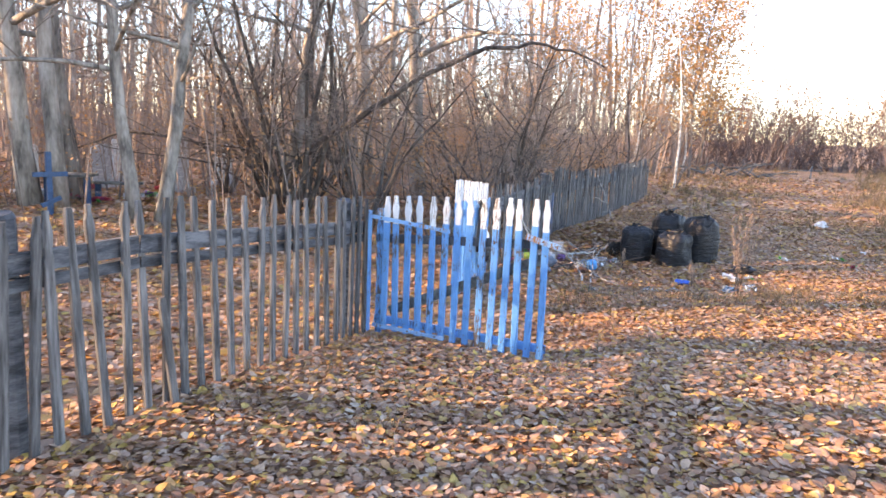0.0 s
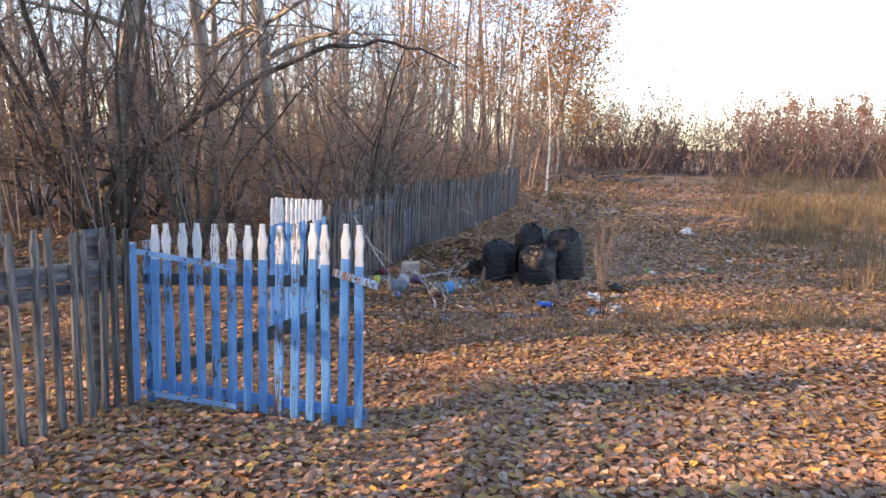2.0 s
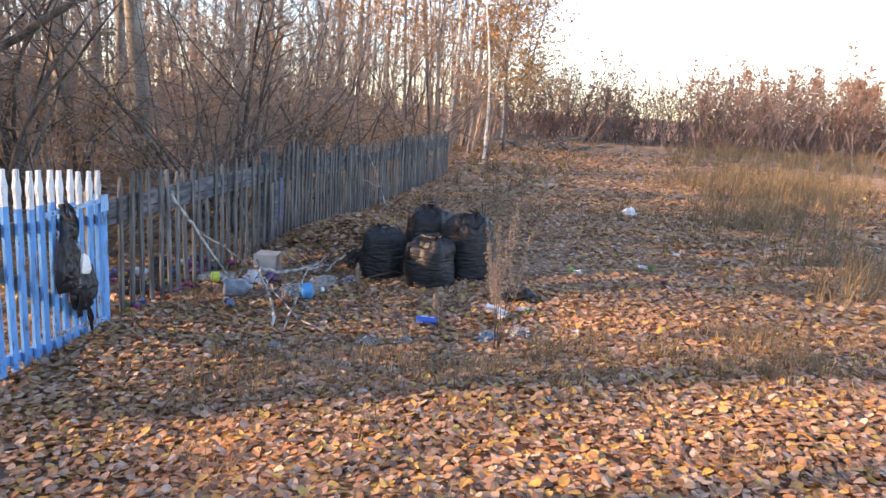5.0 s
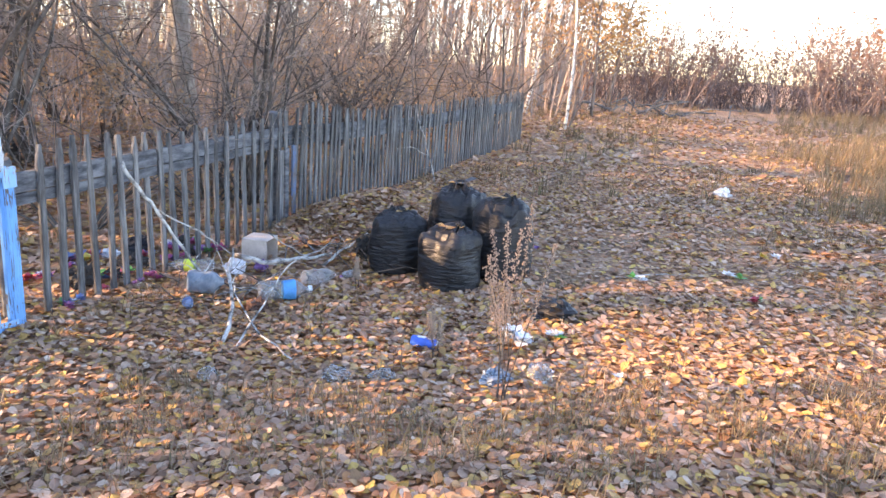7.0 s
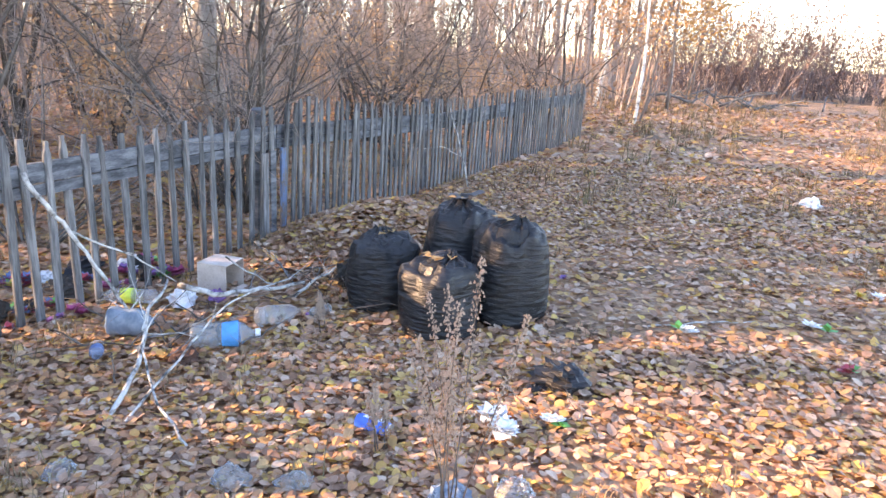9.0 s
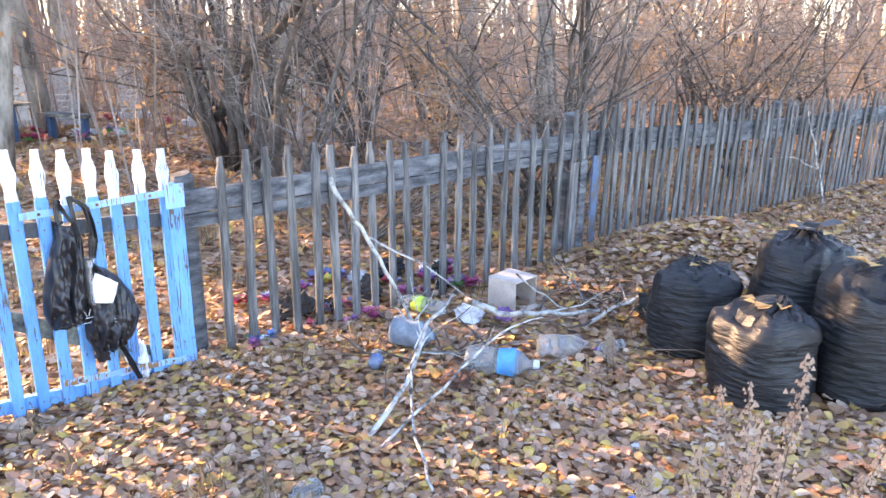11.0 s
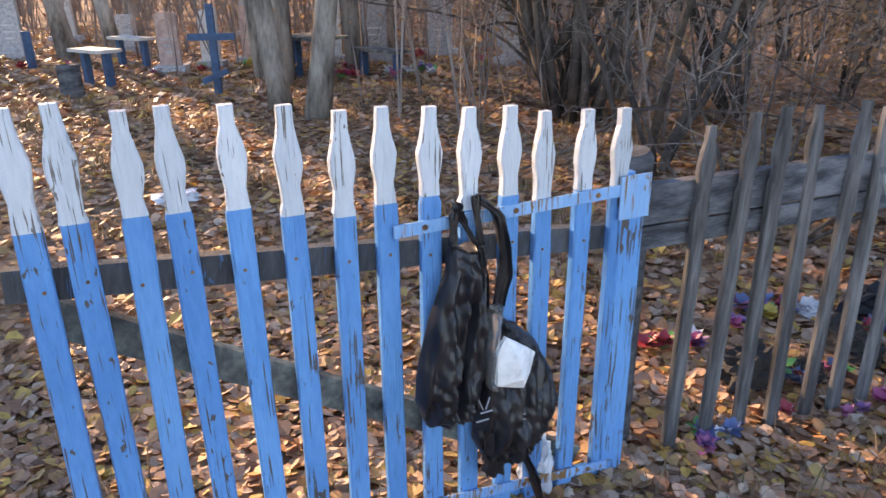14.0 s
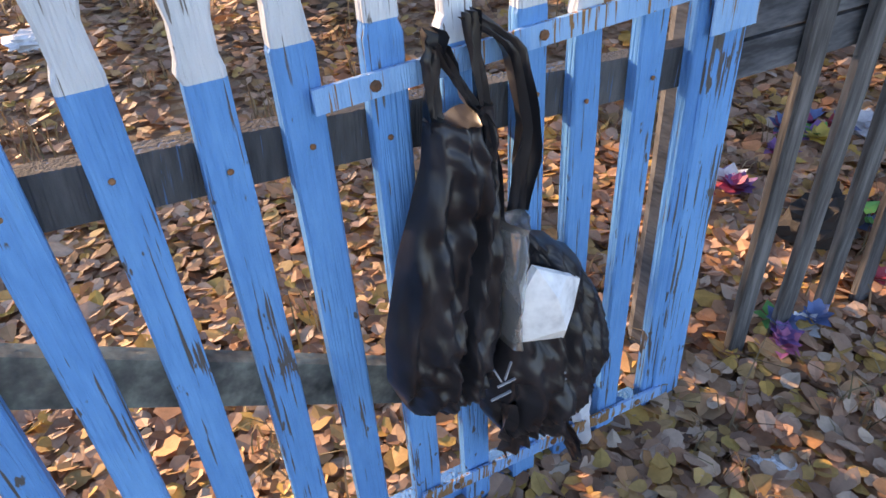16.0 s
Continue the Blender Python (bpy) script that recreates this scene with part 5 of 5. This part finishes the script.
branch(((0.92, 8.33, -0.26), (0.98, 8.75, -0.12), (1.02, 9.15, 0.0), (1.10, 9.45, 0.0)), 0.0074, OLD_BIRCH, "thin white birch branch across the litter", 6, 2)
branch(((1.28, 8.22, -0.25), (1.05, 8.42, -0.20), (0.80, 8.72, -0.06), (0.70, 8.95, 0.0)), 0.0074, OLD_BIRCH, "thin peeling branch reaching the leaves", 7, 1)
branch(((0.70, 9.88, 0.03), (0.86, 9.98, -0.10), (1.02, 10.02, -0.2)), 0.0062, OLD_BIRCH, "pale stick leaning on the cardboard box", 8)
branch(((1.86, 14.05, -0.27), (1.80, 14.15, 0.0), (1.66, 14.3, 0.40), (1.48, 14.5, 0.78)), 0.0105, OLD_BIRCH, "thin leaning birch sapling before the fence", 9, 2)
branch(((1.74, 14.2, 0.16), (1.50, 14.1, 0.26), (1.15, 14.0, 0.22)), 0.0062, OLD_BIRCH, "side branch of the leaning sapling", 10, 1)
branch(((2.72, 9.28, -0.17), (2.85, 9.12, -0.14), (2.92, 9.02, -0.17)), 0.0050, OLD_BIRCH, "short pale stick on the leaves", 11, 1)
branch(((3.02, 9.9, -0.15), (3.12, 10.02, -0.11), (3.06, 10.2, -0.14)), 0.0062, OLD_BIRCH, "short forked stick on the leaves", 12, 1)
branch(((3.30, 9.75, -0.10), (3.6, 9.82, -0.07), (3.95, 9.92, -0.06)), 0.0074, OLD_BIRCH, "bleached stick on the track", 13)
branch(((2.62, 8.52, -0.18), (2.85, 8.62, -0.13), (3.0, 8.78, -0.14)), 0.008, DARK_BARK, "stem of a cloth bouquet", 14, 2)
rp = random.Random(31)
for i in range(34):
    cx, cy = (1.15, 10.3) if i % 2 else (0.62, 9.25)
    x, y = cx + rp.gauss(0, 0.22), cy + rp.gauss(0, 0.2)
    a, le = rp.uniform(0, 6.283), rp.uniform(0.25, 0.7)
    z = gz(x, y)
    branch(((x, y, z + 0.02), (x + math.cos(a) * le * 0.5, y + math.sin(a) * le * 0.5, z + rp.uniform(0.04, 0.14)), (x + math.cos(a) * le, y + math.sin(a) * le, z + rp.uniform(0.02, 0.2))), rp.uniform(0.004, 0.008), DARK_BARK if i % 3 else GREY_WOOD, "thin dead twig in the heap of branches", 60 + i, 1, "twigs in the heap")
rp = random.Random(32)
for i in range(26):
    x, y = 9.0 + rp.gauss(0, 1.6), 33.5 + rp.gauss(0, 1.2)
    a, le = rp.uniform(0, 6.283), rp.uniform(0.8, 2.4)
    z = gz(x, y)
    branch(((x, y, z + 0.1), (x + math.cos(a) * le * 0.5, y + math.sin(a) * le * 0.5, z + rp.uniform(0.2, 0.6)), (x + math.cos(a) * le, y + math.sin(a) * le, z + rp.uniform(0.1, 0.8))), rp.uniform(0.02, 0.05), GREY_WOOD, "grey cut branch in the far brush pile", 100 + i, 2, "far brush pile")


# ---- tall dead weed before the bags ----
def mugwort(x, y, h, seed, stems=5):
    rg = random.Random(seed)
    w = thing("dead_weed", (x, y, gz(x, y)), "tall dead brown weed with dry seed heads", "weed", "dead weeds")
    for k in range(stems):
        a = rg.uniform(0, 6.283)
        q = wander(rg, Vector((rg.gauss(0, 0.02), rg.gauss(0, 0.02), -0.02)), Vector((0.11 * math.cos(a), 0.11 * math.sin(a), 1)).normalized(), h * rg.uniform(0.6, 1.05), 9, 0.045)
        st = part("stalk", Mesh().tube(q, [0.004 * (1 - 0.07 * i) for i in range(10)], 4), DARK_BARK, w)
        mb = Mesh()
        for _ in range(240):
            t = rg.uniform(4.2, 9)
            i = min(int(t), 8)
            p = q[i].lerp(q[i + 1], t - i) + Vector((rg.gauss(0, 0.013), rg.gauss(0, 0.013), rg.gauss(0, 0.01))) * (1.5 - t / 9)
            s = rg.uniform(0.0025, 0.006)
            mb.add([p + Vector((s, 0, 0)), p + Vector((-s * 0.5, s, 0)), p + Vector((-s * 0.5, -s, 0)), p + Vector((0, 0, s * 1.8))], [(0, 1, 3), (1, 2, 3), (2, 0, 3), (0, 2, 1)])
        tagged(part("seed_head", mb, SEED, st, "dry pale brown seed head"), "dry pale brown seed head", kind="stuff")


SEED = solid("dry_seed", (0.30, 0.215, 0.165), 0.9)
mugwort(2.40, 7.76, 1.05, 3, 8)
mugwort(2.06, 8.30, 0.38, 4, 3)
mugwort(1.45, 9.55, 0.30, 5, 2)
mugwort(0.75, 12.2, 0.75, 6, 4)


# ---- black carrier bag hung on the gate ----
def sack_side(rows, y0, seed, n=44, m=52):
    """A flattened pouch from rows of (height, left, right, depth); both faces, with long folds."""
    def at(v):
        t = v * (len(rows) - 1)
        i = min(int(t), len(rows) - 2)
        f = t - i
        return [rows[i][k] * (1 - f) + rows[i + 1][k] * f for k in range(4)]
    mb = Mesh()
    vs = []
    for j in range(m + 1):
        z, a, b, d = at(j / m)
        for face in (1, -1):
            for i in range(n + 1):
                u = i / n
                s = a + (b - a) * u
                arch = math.sin(math.pi * u) ** 0.42
                fold = noise.noise(Vector((s * 45 + seed, z * 5, face * 3))) * 0.018 + (1 - 2.4 * abs(noise.noise(Vector((s * 34 + z * 5, z * 6 + seed, face))))) * 0.026 + (1 - 2.4 * abs(noise.noise(Vector((s * 30 - z * 26, z * 24 + s * 20 + seed, 5))))) * 0.013 + noise.noise(Vector((s * 90, z * 80, seed))) * 0.003
                vs.append((s, y0 + (d * arch if face > 0 else -0.012 * arch) + (fold if face > 0 else 0) * arch, z + 0.006 * noise.noise(Vector((s * 40, seed, 1)))))
    w = 2 * (n + 1)
    fs = []
    for j in range(m):
        for o in (0, n + 1):
            for i in range(n):
                a = j * w + o + i
                fs.append((a, a + 1, a + 1 + w, a + w))
    for o in (0, m * w):
        fs += [(o + i, o + i + 1, o + n + 2 + i, o + n + 1 + i) for i in range(n)]
    return mb.add(vs, fs)


def ribbon(pts, width, seed):
    mb = Mesh()
    rg = random.Random(seed)
    n = 14
    P = [Vector(p) for p in pts]
    vs = []
    for j in range(n + 1):
        t = j / n * (len(P) - 1)
        i = min(int(t), len(P) - 2)
        p = P[i].lerp(P[i + 1], t - i)
        w = width * (0.75 + 0.35 * noise.noise(Vector((j * 0.5, seed, 0))))
        for k in range(7):
            u = k / 6 - 0.5
            vs.append(p + Vector((u * w, 0.012 * math.sin(k * 2.3 + j * 0.4 + seed) + 0.006 * math.cos(k * 4.1), 0)))
    for j in range(n):
        for k in range(6):
            a = j * 7 + k
            mb.f.append((a, a + 1, a + 8, a + 7))
            mb.m.append(0)
    mb.v = [tuple(v) for v in vs]
    return mb


PAPER = solid("white_paper", (0.78, 0.79, 0.80), 0.8)
GREY_PRINT = solid("grey_print", (0.32, 0.33, 0.36))
bag = thing("carrier_bag", (-0.335, 8.40, 0.0), "torn black carrier bag with paper rubbish hung on the gate", "plastic bag", turn=math.degrees(math.atan2(-1.42, -0.265)))
part("pouch", sack_side([(0.595, 0.572, 0.478, 0.012), (0.54, 0.580, 0.476, 0.025), (0.42, 0.625, 0.478, 0.04), (0.30, 0.656, 0.484, 0.05), (0.22, 0.662, 0.490, 0.05), (0.165, 0.645, 0.495, 0.035), (0.14, 0.635, 0.505, 0.012)], 0.055, 1), BAG_FILM, bag, smooth=True)
part("torn_pouch", sack_side([(0.40, 0.452, 0.438, 0.01), (0.33, 0.455, 0.350, 0.03), (0.23, 0.485, 0.290, 0.05), (0.13, 0.505, 0.264, 0.075), (0.06, 0.508, 0.290, 0.07), (0.0, 0.480, 0.335, 0.045), (-0.02, 0.455, 0.40, 0.012)], 0.050, 2), BAG_FILM, bag, smooth=True)
part("handle", ribbon([(0.548, 0.045, 0.695), (0.552, 0.052, 0.65), (0.560, 0.058, 0.585)], 0.030, 1), BAG_FILM, bag, smooth=True)
part("handle", ribbon([(0.545, 0.052, 0.68), (0.515, 0.056, 0.62), (0.492, 0.060, 0.57)], 0.022, 2), BAG_FILM, bag, smooth=True)
part("handle", ribbon([(0.495, 0.045, 0.705), (0.492, 0.056, 0.63), (0.486, 0.066, 0.50), (0.488, 0.075, 0.34)], 0.026, 3), BAG_FILM, bag, smooth=True)
part("handle", ribbon([(0.495, 0.045, 0.70), (0.440, 0.05, 0.655), (0.424, 0.055, 0.54), (0.440, 0.06, 0.42)], 0.040, 4), BAG_FILM, bag, smooth=True)
part("tail", ribbon([(0.40, 0.09, 0.05), (0.35, 0.085, -0.07), (0.300, 0.07, -0.20)], 0.032, 5), BAG_FILM, bag, smooth=True)
part("rag_end", ribbon([(0.475, 0.10, 0.10), (0.47, 0.09, 0.02), (0.45, 0.08, -0.06)], 0.075, 6), BAG_FILM, bag, smooth=True)
sheet = [(0.472, 0.118, 0.330), (0.455, 0.126, 0.372), (0.398, 0.122, 0.332), (0.362, 0.108, 0.302), (0.380, 0.118, 0.258), (0.404, 0.128, 0.222), (0.470, 0.116, 0.238), (0.432, 0.146, 0.322), (0.418, 0.150, 0.262)]
fold = Mesh().add(sheet + [(a, b - 0.012, c) for a, b, c in sheet[:7]], [(0, 1, 7), (1, 2, 7), (2, 3, 8, 7), (3, 4, 8), (4, 5, 8), (5, 6, 8), (6, 0, 7, 8)] + [(k, 9 + k, 9 + (k + 1) % 7, (k + 1) % 7) for k in range(7)] + [tuple(range(15, 8, -1))])
part("paper", fold, PAPER, bag, "folded white paper")
part("film", sack_side([(0.44, 0.485, 0.445, 0.01), (0.38, 0.488, 0.460, 0.02), (0.30, 0.490, 0.470, 0.03), (0.23, 0.488, 0.468, 0.02)], 0.085, 5, 10, 12), CLEAR, bag, "clear film", smooth=True)
for k, (s, z, dx, dz, wd) in enumerate(((0.520, 0.205, 0.018, 0.045, 0.004), (0.502, 0.205, -0.016, 0.045, 0.004), (0.505, 0.182, 0.045, 0.0, 0.005), (0.515, 0.160, 0.05, 0.0, 0.006), (0.40, 0.150, 0.04, 0.004, 0.006), (0.398, 0.135, 0.04, 0.004, 0.005))):
    le = math.hypot(dx, dz)
    part("print_bar", Mesh().box((le * 0.7, 0.003, wd * 0.6)), GREY_PRINT, bag, "pale grey printed stroke", m=pose(s, 0.055 + 0.070 if s > 0.45 else 0.132, z, 0, -math.degrees(math.atan2(dz, dx)), 0))


# ---- graves ----
GRANITE = material("grey_granite", [(0.30, 0.30, 0.31), (0.42, 0.42, 0.43), (0.52, 0.52, 0.53)], scale=30, bump=0.1, fine=200, rough=0.5, vary=0.15)
PINK_STONE = material("pinkish_stone", [(0.36, 0.25, 0.22), (0.46, 0.33, 0.29), (0.55, 0.41, 0.36)], scale=12, bump=0.15, fine=120, rough=0.7, vary=0.12)
PALE_STONE = material("pale_stone", [(0.48, 0.48, 0.47), (0.60, 0.60, 0.58), (0.70, 0.69, 0.67)], scale=10, bump=0.15, fine=120, rough=0.7)
GRAVE_BLUE = solid("grave_blue_paint", (0.035, 0.09, 0.18), 0.6)
OLD_BOARD = material("pale_board", [(0.40, 0.40, 0.38), (0.52, 0.52, 0.50), (0.60, 0.60, 0.58)], scale=7, stretch=(4, 1, 1), bump=0.3, rough=0.8)


def gravestone(x, y, w, h, mat, turn, label, slant=0.0):
    g = thing("gravestone", (x, y, gz(x, y)), label, "gravestone", "gravestones", turn=turn)
    part("plinth", Mesh().box((w * 1.5, 0.28, 0.14), chamfer=0.01), GRANITE, g, "low stone plinth", m=pose(0, 0, 0.04))
    t = 0.09
    prof = [(-w / 2, 0), (w / 2, 0), (w / 2, h - 0.03 + slant), (w / 2 - 0.04, h + slant), (-w / 2 + 0.04, h - slant * 0.3), (-w / 2, h - 0.03 - slant * 0.3)]
    mb = Mesh().add([(a, -t / 2, b) for a, b in prof] + [(a, t / 2, b) for a, b in prof], [tuple(range(6)), tuple(range(6, 12))[::-1]] + [(i, i + 6, (i + 1) % 6 + 6, (i + 1) % 6) for i in range(6)])
    st = part("slab", mb, mat, g, m=pose(0, 0, 0.10))
    for k in range(3):
        part("line", Mesh().box((w * (0.6 - 0.12 * k), 0.004, 0.022)), GRANITE if mat is not GRANITE else PALE_STONE, st, "illegible engraved line", m=pose(0, -t / 2 - 0.001, h * (0.5 - 0.12 * k)))


for x, y, w, h, mt, lab, sl in (
        (-8.88, 9.52, 0.26, 0.66, PINK_STONE, "pinkish upright gravestone with weathered face", 0.0), (-8.99, 10.08, 0.24, 0.66, PALE_STONE, "pale gravestone with a sloping top behind the cross", 0.05),
        (-9.05, 10.69, 0.28, 0.68, PINK_STONE, "reddish stone pillar on a grave", 0.0), (-8.49, 11.58, 0.34, 0.72, PALE_STONE, "pale gravestone with a slanting top", 0.07),
        (-12.38, 8.08, 0.36, 0.82, GRANITE, "grey gravestone in the sunlit part", 0.0), (-11.93, 9.69, 0.30, 0.5, GRANITE, "low grey gravestone in fallen leaves", 0.0),
        (-8.16, 13.24, 0.36, 0.75, GRANITE, "grey gravestone behind bare saplings", 0.05), (-8.60, 14.69, 0.36, 0.85, PALE_STONE, "pale gravestone among saplings", 0.0),
        (-6.61, 13.35, 0.36, 0.85, GRANITE, "tall grey gravestone beside the shrub", 0.06), (-6.50, 15.24, 0.34, 0.8, PALE_STONE, "pale gravestone in the shade", 0.0),
        (-8.16, 12.13, 0.34, 0.75, GRANITE, "grey gravestone with cloth flowers", 0.0), (-9.49, 11.02, 0.40, 0.85, PALE_STONE, "pale gravestone by the aspens", 0.0),
        (-14.04, 12.58, 0.4, 0.9, GRANITE, "distant grey gravestone between trees", 0.0), (-15.15, 9.25, 0.4, 0.9, PALE_STONE, "distant pale gravestone between trees", 0.0)):
    gravestone(x, y, w, h, mt, 55 + 8 * math.sin(x * 7), lab, sl)


def grave_cross(x, y):
    c = thing("grave_cross", (x, y, gz(x, y)), "dark blue painted wooden grave cross", "cross", turn=58)
    part("upright", Mesh().box((0.075, 0.05, 0.98), chamfer=0.006), GRAVE_BLUE, c, m=pose(0, 0, 0.42))
    part("crossbar", Mesh().box((0.46, 0.035, 0.065)), GRAVE_BLUE, c, m=pose(0, -0.045, 0.60))
    part("footbar", Mesh().box((0.28, 0.035, 0.06)), GRAVE_BLUE, c, m=pose(0, -0.045, 0.22, 0, -22, 0))


grave_cross(-6.50, 9.32)


def bench(x, y, w, d, h, turn, label, top):
    b = thing("bench", (x, y, gz(x, y)), label, "bench", "benches at the graves", turn=turn)
    part("seat", Mesh().box((w, d, 0.035), chamfer=0.005), top, b, "bare pale board", m=pose(0, 0, h))
    for sx in (-1, 1):
        part("leg", Mesh().box((0.085, 0.085, h), chamfer=0.008), GRAVE_BLUE, b, "blue painted leg", m=pose(sx * (w / 2 - 0.09), 0, h / 2 - 0.02))


bench(-8.22, 8.52, 0.62, 0.30, 0.42, 20, "small table with pale top and blue legs at a grave", OLD_BOARD)
bench(-9.94, 9.30, 0.75, 0.26, 0.40, 20, "grave bench with pale board and blue legs", OLD_BOARD)
bench(-10.05, 7.41, 0.8, 0.26, 0.40, 15, "dark grave bench with blue legs", DARK_WOOD)
bench(-7.16, 10.69, 0.8, 0.5, 0.5, 10, "old wooden grave table", MOSSY_WOOD)
bench(-6.72, 11.36, 0.8, 0.25, 0.35, 10, "low wooden grave bench", MOSSY_WOOD)
single("log_stool", Mesh().lathe([(0.12, -0.05), (0.115, 0.2), (0.12, 0.34), (0.10, 0.345)], 14), DARK_WOOD, (-7.66, 8.14, gz(-7.66, 8.14)), "dark sawn log used as a stool", "stool")
for x, y in ((-10.2, 7.55), (-10.5, 8.1)):
    p = thing("grave_post", (x, y, gz(x, y)), "blue painted post with a red cloth flower", "post", "posts at the grave")
    part("post", Mesh().box((0.11, 0.11, 0.55), chamfer=0.008), GRAVE_BLUE, p, m=pose(0, 0, 0.25))
i = 0
for x, y, cols, sz in ((-6.72, 10.91, ("red", "magenta", "green"), 0.12), (-6.50, 11.47, ("green", "white", "pink"), 0.14), (-6.27, 11.80, ("violet", "green", "white"), 0.14), (-8.60, 9.80, ("red", "green"), 0.09), (-8.38, 10.36, ("green", "yellow", "green"), 0.12), (-8.05, 12.80, ("red", "red"), 0.10), (-6.83, 13.02, ("red", "yellow"), 0.09), (-10.16, 7.47, ("red", "pink"), 0.10), (-10.49, 8.03, ("red", "red"), 0.10), (-10.27, 8.47, ("pink", "yellow"), 0.08), (-8.72, 9.25, ("pink", "white"), 0.07), (-7.49, 11.36, ("red", "pink"), 0.10)):
    flower(x, y, cols, 700 + i, "cloth wreath and flowers on a grave", sz, n=5)
    i += 1
